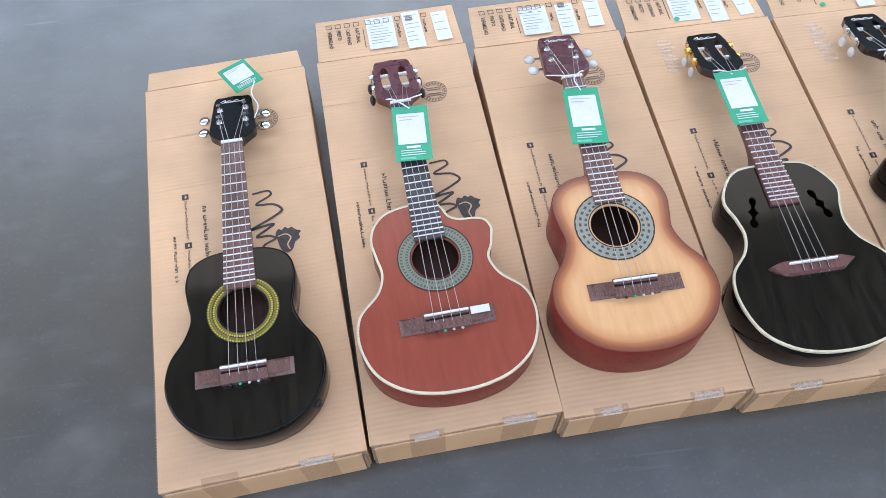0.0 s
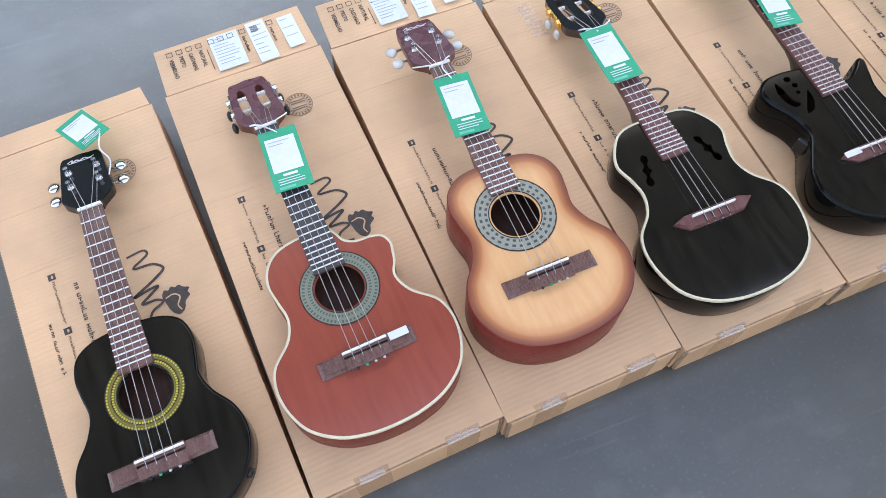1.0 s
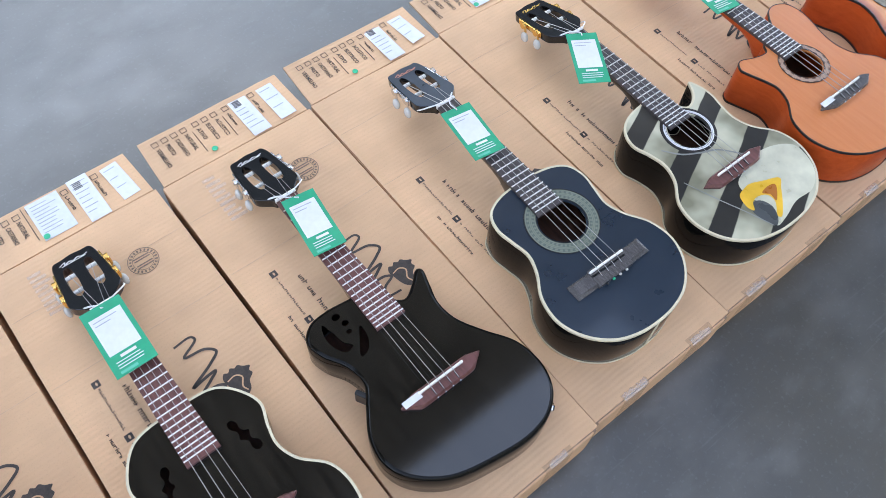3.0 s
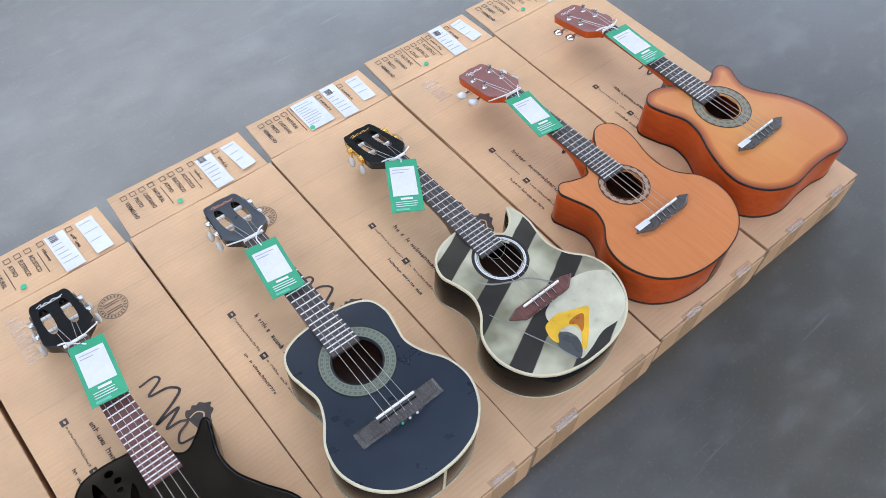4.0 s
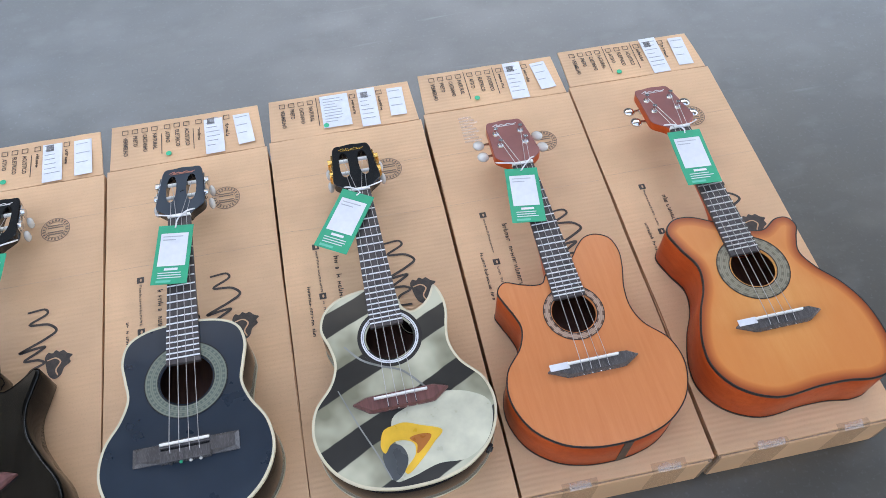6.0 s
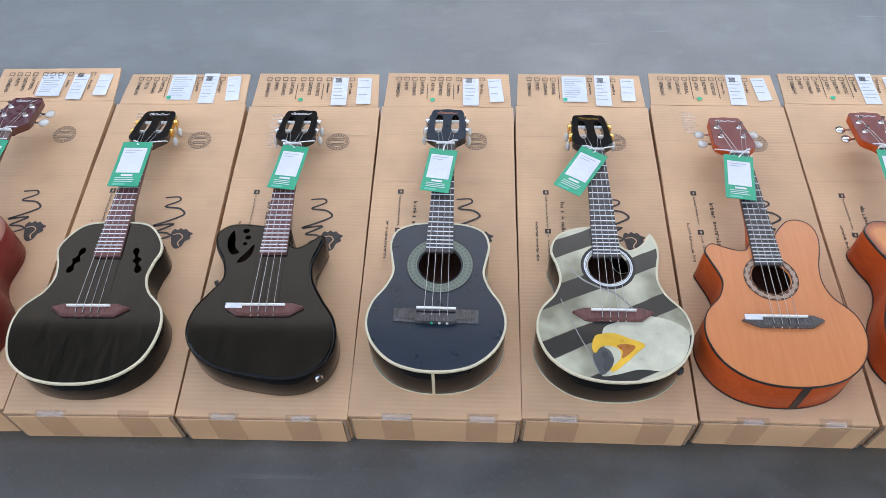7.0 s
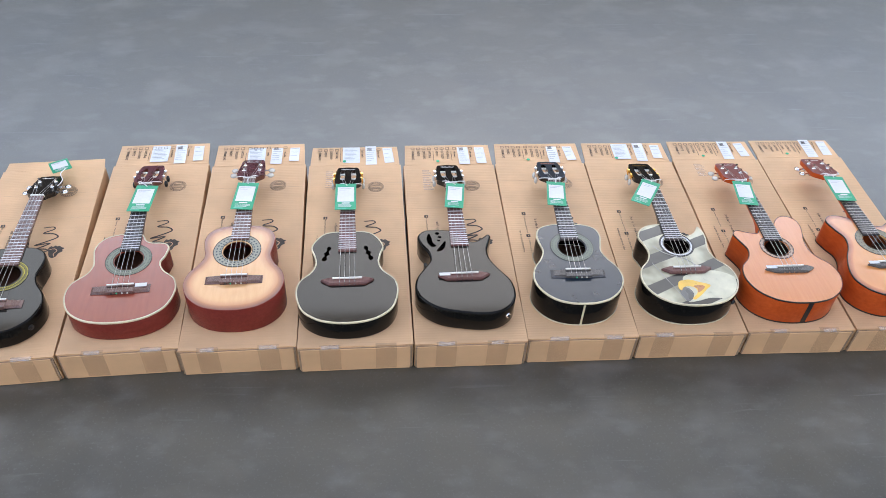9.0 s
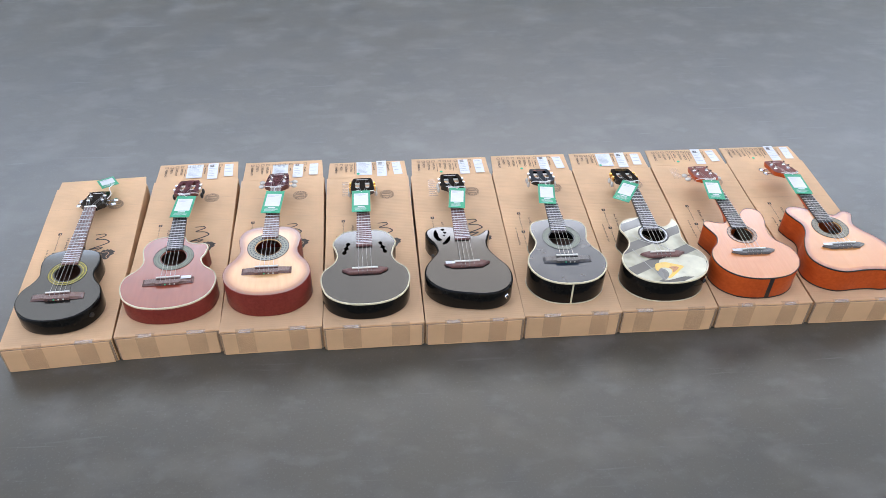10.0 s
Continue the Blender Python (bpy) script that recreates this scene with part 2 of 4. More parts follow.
ORANGE_SIDE = wood("orange_mahogany_side", (0.38, 0.056, 0.010), (0.50, 0.086, 0.016), 0.32, spec=0.15)
ART = striped_art()
CREAM = plain("cream_binding", (0.60, 0.53, 0.36), 0.4, scale=90, spread=0.06)
BLACK_TRIM = plain("black_binding", (0.014, 0.012, 0.011), 0.35, scale=90)
ROSEWOOD = wood("rosewood", (0.085, 0.042, 0.034), (0.18, 0.095, 0.078), 0.26, scale=26)
ROSEWOOD_RED = wood("reddish_rosewood", (0.075, 0.026, 0.022), (0.165, 0.062, 0.052), 0.4, scale=26)
EBONY = wood("dark_fretboard", (0.028, 0.022, 0.022), (0.065, 0.052, 0.050), 0.45, scale=26)
GREY_WOOD = wood("grey_black_bridge", (0.048, 0.044, 0.043), (0.105, 0.096, 0.092), 0.25, scale=26)
NECK_RED = wood("red_brown_neck", (0.065, 0.017, 0.011), (0.125, 0.035, 0.022), 0.35, coat=0.2)
NECK_DARK = wood("dark_brown_neck", (0.022, 0.012, 0.009), (0.05, 0.026, 0.018), 0.35, coat=0.3)
HEAD_MAROON = plain("maroon_headstock", (0.10, 0.026, 0.034), 0.28, scale=40, coat=0.2)
HEAD_ROSE = plain("rose_headstock", (0.24, 0.070, 0.058), 0.33, scale=40, coat=0.25)
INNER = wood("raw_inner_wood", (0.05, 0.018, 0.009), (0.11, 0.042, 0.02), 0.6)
CHROME = plain("chrome", (0.72, 0.72, 0.72), 0.16, metal=1.0, spread=0.05)
GOLD = plain("gold_plate", (0.85, 0.55, 0.16), 0.22, metal=1.0, spread=0.08)
FRETWIRE = plain("fret_wire", (0.86, 0.84, 0.81), 0.3, metal=0.75, spread=0.04)
STEEL = plain("string_steel", (0.48, 0.46, 0.43), 0.35, metal=0.6, spread=0.05)
BONE = plain("bone_white", (0.80, 0.77, 0.70), 0.35, scale=200, spread=0.05)
PEARL = plain("pearl_white_button", (0.56, 0.53, 0.47), 0.25, scale=150, spread=0.1, coat=0.4)
DARK_HOLE = plain("black_plastic", (0.012, 0.012, 0.012), 0.4)
YELLOW = plain("yellow_paint", (0.72, 0.42, 0.03), 0.3, scale=40, spread=0.22, coat=0.7)
WHITE_PAINT = plain("pale_cream_paint", (0.53, 0.505, 0.37), 0.3, scale=38, spread=0.22, coat=0.4)
SILVER_PAINT = plain("silver_grey_paint", (0.07, 0.075, 0.075), 0.3, scale=30, spread=0.3, coat=0.7)
SILVER_ARC = plain("grey_arc_paint", (0.26, 0.26, 0.235), 0.3, scale=30, spread=0.3, coat=0.7)
LOGO_INK = plain("silver_logo_ink", (0.55, 0.52, 0.50), 0.4)
LOGO_RED = plain("copper_logo_ink", (0.40, 0.16, 0.10), 0.4)
ROS_YELLOW = mosaic("yellow_rosette", (0.62, 0.50, 0.03), (0.13, 0.105, 0.02), (0.36, 0.29, 0.03), 72)
ROS_GREEN = mosaic("green_grey_rosette", (0.07, 0.085, 0.06), (0.20, 0.21, 0.15), (0.10, 0.11, 0.085), 60)
ROS_BLUE = mosaic("blue_grey_rosette", (0.04, 0.05, 0.055), (0.30, 0.29, 0.225), (0.16, 0.16, 0.13), 30)
ROS_DARK = mosaic("dark_green_rosette", (0.10, 0.12, 0.10), (0.17, 0.19, 0.14), (0.06, 0.07, 0.06), 44)
ROS_BROWN = mosaic("brown_dotted_rosette", (0.13, 0.065, 0.04), (0.40, 0.27, 0.19), (0.16, 0.07, 0.04), 18)
ROS_OLIVE = mosaic("olive_rosette", (0.15, 0.13, 0.085), (0.25, 0.22, 0.15), (0.08, 0.07, 0.05), 22)
WALL = plain("unseen_pale_wall", (0.78, 0.65, 0.46), 0.85, scale=3, spread=0.15)
WALL_BROWN = plain("unseen_grey_wall", (0.115, 0.12, 0.125), 0.9, scale=2, spread=0.3)
LOW_SCREEN = plain("unseen_brown_screen", (0.10, 0.07, 0.045), 0.9, scale=2, spread=0.3)
LIGHT_PANE = diffusing_sheet("diffusing_sheet", (0.72, 0.635, 0.54), 0.42)
CEIL = plain("unseen_dark_roof", (0.30, 0.235, 0.165), 0.85, scale=2, spread=0.15)
LIGHT_SHEET = diffusing_sheet("added_light_sheet", (0.36, 0.275, 0.195), 0.0)

# ---------------------------------------------------------------- mesh helpers


def part(name, bm, material, parent=None, label="", smooth=None):
    """Links a bmesh as one mesh object, under a thing or a part."""
    me = bpy.data.meshes.new(name)
    bmesh.ops.recalc_face_normals(bm, faces=bm.faces)
    bm.to_mesh(me)
    bm.free()
    for m in (material if isinstance(material, (list, tuple)) else [material]):
        me.materials.append(m)
    if smooth:
        me.shade_smooth()
        me.set_sharp_from_angle(angle=radians(smooth))
    ob = new(name, me)
    if parent is not None:
        ob.parent = parent
    if label:
        ob["label"] = label
    if name in ("printed_line", "printed_stamp", "printed_bar", "barcode"):
        ob["kind"] = "stuff"
    return ob


def thing(name, m, label, category, group=""):
    ob = new(name)
    ob.empty_display_size = 0.02
    ob.matrix_world = m
    return tagged(ob, label, category, group)


def boxed(bm, x0, x1, y0, y1, z0, z1, m=None, bevel=0.0):
    g = bmesh.ops.create_cube(bm, size=1.0)
    for v in g["verts"]:
        v.co = Vector(((x0 + x1) / 2 + v.co.x * (x1 - x0), (y0 + y1) / 2 + v.co.y * (y1 - y0), (z0 + z1) / 2 + v.co.z * (z1 - z0)))
    if bevel:
        edges = list({e for v in g["verts"] for e in v.link_edges})
        r = bmesh.ops.bevel(bm, geom=edges, offset=bevel, segments=2, affect="EDGES", profile=0.5)
        vs = list({v for f in r["faces"] for v in f.verts} | {v for v in g["verts"] if v.is_valid})
    else:
        vs = g["verts"]
    if m is not None:
        bmesh.ops.transform(bm, matrix=m, verts=vs)
    return bm


def quick_box(x0, x1, y0, y1, z0, z1, m=None, bevel=0.0):
    return boxed(bmesh.new(), x0, x1, y0, y1, z0, z1, m, bevel)


def cylinder(bm, a, b, r0, r1=None, n=12):
    """A round bar from a to b."""
    a, b = Vector(a), Vector(b)
    d = b - a
    m = Matrix.Translation((a + b) / 2) @ d.to_track_quat("Z", "Y").to_matrix().to_4x4()
    bmesh.ops.create_cone(bm, cap_ends=True, segments=n, radius1=r0, radius2=r0 if r1 is None else r1, depth=d.length, matrix=m)
    return bm


def spline(points, steps=7, closed=True):
    """Points along a smooth curve through the given ones."""
    pts = [Vector((p[0], p[1], p[2] if len(p) > 2 else 0)) for p in points]
    n, out = len(pts), []
    for i in range(n if closed else n - 1):
        if closed:
            p0, p1, p2, p3 = pts[i - 1], pts[i], pts[(i + 1) % n], pts[(i + 2) % n]
        else:
            p0, p1, p2, p3 = pts[max(i - 1, 0)], pts[i], pts[i + 1], pts[min(i + 2, n - 1)]
        d1 = max((p1 - p0).length, 1e-5) ** 0.5
        d2 = max((p2 - p1).length, 1e-5) ** 0.5
        d3 = max((p3 - p2).length, 1e-5) ** 0.5
        m1 = ((p1 - p0) / d1 - (p2 - p0) / (d1 + d2) + (p2 - p1) / d2) * d2 if (p1 - p0).length > 1e-6 else (p2 - p1)
        m2 = ((p2 - p1) / d2 - (p3 - p1) / (d2 + d3) + (p3 - p2) / d3) * d2 if (p3 - p2).length > 1e-6 else (p2 - p1)
        for k in range(steps):
            t = k / steps
            out.append((2 * t**3 - 3 * t**2 + 1) * p1 + (t**3 - 2 * t**2 + t) * m1 + (-2 * t**3 + 3 * t**2) * p2 + (t**3 - t**2) * m2)
    if not closed:
        out.append(pts[-1])
    return out


def inset(loop, d):
    """A closed loop, counter-clockwise, moved inwards by d."""
    n, out = len(loop), []
    for i in range(n):
        t = (loop[(i + 1) % n] - loop[i - 1])
        nrm = Vector((-t.y, t.x, 0))
        out.append(loop[i] + nrm.normalized() * d if nrm.length > 1e-9 else loop[i].copy())
    return out


def ring_verts(bm, loop, z):
    return [bm.verts.new((p.x, p.y, z)) for p in loop]


def bridge(bm, a, b, mat=0):
    n = len(a)
    faces = []
    for i in range(n):
        f = bm.faces.new((a[i], a[(i + 1) % n], b[(i + 1) % n], b[i]))
        f.material_index = mat
        faces.append(f)
    return faces


def fill(bm, loops, mat=0):
    edges = []
    for vs in loops:
        for i in range(len(vs)):
            a, b = vs[i], vs[(i + 1) % len(vs)]
            edges.append(bm.edges.get((a, b)) or bm.edges.new((a, b)))
    r = bmesh.ops.triangle_fill(bm, use_beauty=True, use_dissolve=False, edges=edges)
    for f in r["geom"]:
        if isinstance(f, bmesh.types.BMFace):
            f.material_index = mat


def plate(outline, holes, z0, z1, chamfer=0.0):
    """A flat plate with holes through it."""
    bm = bmesh.new()
    tops = [ring_verts(bm, inset(outline, chamfer) if chamfer else outline, z1)]
    bots = [ring_verts(bm, outline, z0)]
    if chamfer:
        mid = ring_verts(bm, outline, z1 - chamfer)
        bridge(bm, tops[0], mid)
        bridge(bm, mid, bots[0])
    else:
        bridge(bm, tops[0], bots[0])
    for h in holes:
        a, b = ring_verts(bm, h, z1), ring_verts(bm, h, z0)
        bridge(bm, a, b)
        tops.append(a)
        bots.append(b)
    fill(bm, tops)
    fill(bm, bots)
    return bm


def disc_loop(cx, cy, rx, ry=None, n=40, turn=0.0):
    ry = rx if ry is None else ry
    c, s = math.cos(turn), math.sin(turn)
    out = []
    for i in range(n):
        a = 2 * math.pi * i / n
        x, y = rx * math.cos(a), ry * math.sin(a)
        out.append(Vector((cx + x * c - y * s, cy + x * s + y * c, 0)))
    return out


def tube(points, r, n=6):
    """A round cord along points."""
    bm = bmesh.new()
    rows = []
    for i, p in enumerate(points):
        d = (points[min(i + 1, len(points) - 1)] - points[max(i - 1, 0)]).normalized()
        u = d.cross(Vector((0.13, 0.2, 1))).normalized()
        v = d.cross(u)
        rows.append([bm.verts.new(p + (u * math.cos(2 * math.pi * k / n) + v * math.sin(2 * math.pi * k / n)) * r) for k in range(n)])
    for a, b in zip(rows, rows[1:]):
        bridge(bm, a, b)
    bm.faces.new(rows[0])
    bm.faces.new(rows[-1])
    return bm


def ribbon(points, width, z):
    """A flat painted stroke."""
    bm = bmesh.new()
    last = None
    n = len(points)
    for i, p in enumerate(points):
        d = (points[min(i + 1, n - 1)] - points[max(i - 1, 0)]).normalized()
        s = Vector((-d.y, d.x, 0)) * width / 2 * (0.6 + 0.4 * math.sin(math.pi * (0.15 + 0.7 * i / n)))
        a, b = bm.verts.new((p.x + s.x, p.y + s.y, z)), bm.verts.new((p.x - s.x, p.y - s.y, z))
        if last:
            bm.faces.new((last[0], a, b, last[1]))
        last = (a, b)
    return bm


def flat(bm, x0, x1, y0, y1, z):
    bm.faces.new([bm.verts.new(c) for c in ((x0, y0, z), (x1, y0, z), (x1, y1, z), (x0, y1, z))])
    return bm


def shape(loop, z):
    bm = bmesh.new()
    fill(bm, [ring_verts(bm, loop, z)])
    return bm


def flat_pane(x0, x1, y, z0, z1):
    bm = bmesh.new()
    bm.faces.new([bm.verts.new(c) for c in ((x0, y, z0), (x1, y, z0), (x1, y, z1), (x0, y, z1))])
    return bm


# ---------------------------------------------------------------- the floor, and unseen parts added to shape light
H = 0.083  # height of the boxes

bm = bmesh.new()
flat(bm, -150, 150, -150, 150, 0)
tagged(part("ground", bm, FLOOR), "smooth grey painted concrete floor with scuffs", "floor", kind="structure")
# Unseen roof, added so that the black tops and near floor reflect dark.
tagged(part("ceiling", quick_box(-14, 6.4, 0.95, 2.40, 4.1, 4.25), CEIL), "unseen dark roof added to darken reflections", "ceiling", kind="structure")
# Added sheet, out of view; its brown glow is mirrored in the black tops.
tagged(part("added_roof_sheet", flat(bmesh.new(), -14, 6.4, 2.40, 3.6, 4.1), LIGHT_SHEET), "unseen translucent sheet added to brighten reflections in black tops", "ceiling", kind="structure")
# Added sky blocker, never in view; darkens the floor at the right.
tagged(part("added_side_roof", quick_box(2.4, 6.4, -3.0, 0.94, 4.1, 4.25), CEIL), "unseen slab added to block the sky at the right", "ceiling", kind="structure")
# Unseen pillars, added to carry the added roof.
for px in (-13.8, 6.2):
    for py in (1.15, 3.5):
        tagged(part("added_pillar", quick_box(px - 0.15, px + 0.15, py - 0.15, py + 0.15, 0, 2.78 if py > 3 else 4.1), WALL), "unseen pillar added under the added roof", "pillar", kind="structure")
# Added backlit pane, unseen; gives the tops and floor a mid-bright reflection.
tagged(part("added_light_pane", flat_pane(-14, 6.4, 3.5, 2.8, 4.095), LIGHT_PANE), "unseen translucent pane added for brown-grey reflections", "window", kind="structure")
# Unseen wall, added to cut low sky and bounce warm light onto carton fronts.
tagged(part("added_back_wall", quick_box(-14, 14, -3.6, -3.4, 0, 2.4), WALL), "unseen wall added to cut low sky and bounce warm light", "wall", kind="structure")
# Added wall, out of view; blocks the low sky mirrored in floor and headstocks.
tagged(part("added_far_wall", quick_box(-30, 30, 9.0, 9.25, 0, 6.0), WALL_BROWN), "unseen grey wall added to block low sky in reflections", "wall", kind="structure")
# Unseen brown screen, added to tint and darken the far floor's reflection.
tagged(part("added_low_screen", quick_box(-30, 30, 8.8, 8.99, 0, 3.3), LOW_SCREEN), "unseen brown screen added to darken the far floor's reflection", "wall", kind="structure")

# ---------------------------------------------------------------- cardboard boxes
BW, BL = 0.265, 0.678


def word_mesh(text, x, y, length, width, height):
    """A printed word that starts at (x, y) and runs down the box."""
    cu = bpy.data.curves.new("word", "FONT")
    cu.body = text
    cu.offset = 0.022
    cu.resolution_u = 2
    holder = bpy.data.objects.new("word", cu)
    bm = bmesh.new()
    bm.from_mesh(holder.to_mesh())
    holder.to_mesh_clear()
    bpy.data.objects.remove(holder)
    bpy.data.curves.remove(cu)
    x0, x1 = min(v.co.x for v in bm.verts), max(v.co.x for v in bm.verts)
    y0, y1 = min(v.co.y for v in bm.verts), max(v.co.y for v in bm.verts)
    for v in bm.verts:
        py = y - length * (v.co.x - x0) / (x1 - x0)
        v.co = (x - width / 2 + width * (v.co.y - y0) / (y1 - y0), py, height(py))
    return bm


WORDS = ("VERMELHO", "PRETO", "CASTANHO", "NATURAL", "ATIVO", "ELETRICO", "ACUSTICO")


def text_bars(x, y0, y1, width, z, seed, gap=0.0022, glyph=0.0045):
    """An unreadable line of print running down the box, as thin plain bars."""
    rnd = random.Random(seed)
    bm = bmesh.new()
    y = y0
    while y > y1:
        ln = glyph * rnd.uniform(0.6, 1.15)
        w = width * rnd.choice((0.6, 0.62, 0.66, 0.95))
        thick = glyph * 0.26
        x0 = x - width / 2
        flat(bm, x0, x0 + w, y - thick, y, z)
        if rnd.random() < 0.75:
            flat(bm, x0, x0 + width * 0.6, y - ln, y - ln + thick, z)
        across = x0 + width * rnd.choice((0.0, 0.26, 0.48))
        flat(bm, across, across + thick, y - ln, y, z)
        y -= ln + gap * rnd.uniform(0.4, 0.9) * (4 if rnd.random() < 0.1 else 1)
    return bm


def make_box(i, x, y, turn, printed=True, wide=BW, long=BL):
    rnd = random.Random(100 + i)
    label = "flat brown cardboard carton with printed end flap on the floor" if printed else "flat brown cardboard carton with short plain flap on the floor"
    b = thing("cardboard_box", pose(x, y, 0, 0, 0, turn), label, "box", "row of cardboard boxes")
    w = wide / 2
    # tray with slightly bowed, uneven walls
    bm = quick_box(-w, w, 0.003, long, 0, H - 0.004)
    bmesh.ops.subdivide_edges(bm, edges=bm.edges, cuts=5, use_grid_fill=True)
    for v in bm.verts:
        k = noise.noise(Vector((v.co.x * 7 + i * 3, v.co.y * 5, v.co.z * 9)))
        if abs(abs(v.co.x) - w) < 1e-4:
            v.co.x += 0.0016 * k
        if v.co.y < 0.01:
            v.co.y += 0.002 * k
    part("tray", bm, CARD, b)
    # lid: the sheet on top, a hair proud, with worn edges
    bm = bmesh.new()
    nx, ny = 8, 20
    grid = {}
    for layer, z in ((0, H - 0.0042), (1, H)):
        for a in range(nx + 1):
            for c in range(ny + 1):
                px, py = -w + wide * a / nx, long * c / ny
                k = noise.noise(Vector((px * 9 + i * 5, py * 7, 3)))
                ex = 0.0012 * k if a in (0, nx) else 0
                ey = 0.0015 * k if c in (0, ny) else 0
                grid[layer, a, c] = bm.verts.new((px + ex, py + ey, z))
    for a in range(nx):
        for c in range(ny):
            bm.faces.new((grid[1, a, c], grid[1, a + 1, c], grid[1, a + 1, c + 1], grid[1, a, c + 1]))
            bm.faces.new((grid[0, a, c], grid[0, a, c + 1], grid[0, a + 1, c + 1], grid[0, a + 1, c]))
    for a in range(nx):
        for c in (0, ny):
            bm.faces.new((grid[0, a, c], grid[0, a + 1, c], grid[1, a + 1, c], grid[1, a, c]))
    for c in range(ny):
        for a in (0, nx):
            bm.faces.new((grid[0, a, c], grid[0, a, c + 1], grid[1, a, c + 1], grid[1, a, c]))
    lid = part("lid", bm, CARD, b)
    # raw edge of the lid along the front, and the front panel set below it
    part("front_edge", quick_box(-w + 0.002, w - 0.002, -0.0012, 0.002, H - 0.0066, H - 0.0044), CARD_EDGE, b, "raw corrugated edge")
    part("front_panel", quick_box(-w + 0.006, w - 0.008, -0.0035, 0.0005, 0.0015, H - 0.0068), CARD, b)
    for s in (-1, 1):
        part("corner_tab", quick_box(s * (w - 0.0045) - 0.0022, s * (w - 0.0045) + 0.0022, -0.003, 0.001, 0.004, H - 0.008), CARD_EDGE, b, "torn corner tab of the lid")
    # creases across the lid
    for yy in (0.585 + rnd.uniform(-0.01, 0.01), 0.475 + rnd.uniform(-0.01, 0.01)):
        pts = [Vector((px, yy + 0.0015 * noise.noise(Vector((px * 30, yy * 50, i))), 0)) for px in [(-w + 0.004) + (wide - 0.008) * q / 16 for q in range(17)]]
        part("crease", ribbon(pts, 0.0009, H + 0.0004), CREASE, b)
    # tape over the front edge
    for cx in (-0.062 + rnd.uniform(-0.008, 0.008), 0.066 + rnd.uniform(-0.008, 0.008)):
        tw = 0.024
        back = rnd.uniform(0.004, 0.009)
        bm = bmesh.new()
        rows = [(back, H + 0.0006), (0.0, H + 0.0006), (-0.0042, H - 0.003), (-0.0042, 0.006)]
        vs = [[bm.verts.new((cx + sx * tw + rnd.uniform(-0.0008, 0.0008), yy, zz)) for sx in (-1, -0.4, 0.3, 1)] for yy, zz in rows]
        for r0, r1 in zip(vs, vs[1:]):
            for q in range(3):
                bm.faces.new((r0[q], r0[q + 1], r1[q + 1], r1[q]))
        tape = part("tape_strip", bm, TAPE, b, "strip of brown packing tape")
        if rnd.random() < 0.75:
            bm = bmesh.new()
            n = 12
            span = rnd.uniform(0.55, 0.95)
            vs = []
            for q in range(n + 1):
                px = cx - tw * span + 2 * tw * span * q / n * rnd.uniform(0.97, 1.0)
                vs.append((bm.verts.new((px, 0.005 + rnd.uniform(-0.003, 0.002), H + 0.0011)), bm.verts.new((px, 0.002, H + 0.002 + rnd.uniform(0, 0.0012))), bm.verts.new((px, -0.0048, H - 0.0005 + rnd.uniform(-0.002, 0.0006)))))
            for r0, r1 in zip(vs, vs[1:]):
                bm.faces.new((r0[0], r1[0], r1[1], r0[1]))
                bm.faces.new((r0[1], r1[1], r1[2], r0[2]))
            part("tape_wrinkle", bm, TAPE_SHINY, tape, "shiny wrinkled clear tape")
    # print on the lid
    z = H + 0.0008
    for px, py in ((-0.080, 0.444), (-0.0795, 0.354)):
        bm = plate([Vector((px + a * 0.0052, py + c * 0.0052, 0)) for a, c in ((-1, -1), (1, -1), (1, 1), (-1, 1))], [disc_loop(px + 0.0006, py, 0.0016, 0.0030, 10)], z - 0.0002, z)
        part("printed_mark", bm, INK, lid)
    part("printed_line", text_bars(-0.0795, 0.436, 0.366, 0.0042, z, i), INK_FAINT, lid)
    part("printed_line", text_bars(-0.0790, 0.345, 0.270, 0.0042, z, i + 20), INK_FAINT, lid)
    part("printed_line", text_bars(-0.0505, 0.421, 0.262, 0.0085, z, i + 40, 0.0028, 0.0052), INK, lid)
    part("printed_line", text_bars(-0.0985, 0.374, 0.292, 0.0058, z, i + 60, 0.0018, 0.0042), INK, lid)
    wave = spline([(px - 0.006, py - 0.005) for px, py in [(0.030, 0.432), (0.056, 0.433), (0.059, 0.426), (0.034, 0.411), (0.062, 0.406), (0.073, 0.394), (0.058, 0.383), (0.022, 0.366), (0.040, 0.369), (0.058, 0.370), (0.046, 0.362), (0.030, 0.352), (0.050, 0.350), (0.058, 0.344), (0.040, 0.335), (0.034, 0.322), (0.056, 0.318)]], 6, False)
    part("printed_logo", ribbon(wave, 0.0042, z), INK, lid)
    crest = [(0.078 + (px - 0.083) * 0.85 - 0.006, 0.333 + (py - 0.333) * 0.85) for px, py in [(0.062, 0.336), (0.060, 0.349), (0.066, 0.358), (0.072, 0.355), (0.078, 0.360), (0.084, 0.356), (0.090, 0.358), (0.097, 0.351), (0.106, 0.346), (0.101, 0.340), (0.103, 0.333), (0.093, 0.325), (0.088, 0.312), (0.078, 0.306), (0.068, 0.314)]]
    part("printed_crest", shape(spline(crest, 3), z), INK, lid)
    part("printed_crest_line", ribbon(spline([(0.056, 0.341), (0.068, 0.343), (0.075, 0.336), (0.069, 0.324), (0.072, 0.315)], 5, False), 0.0022, z + 0.0005), CARD, lid)
    sx, sy = 0.058, 0.574
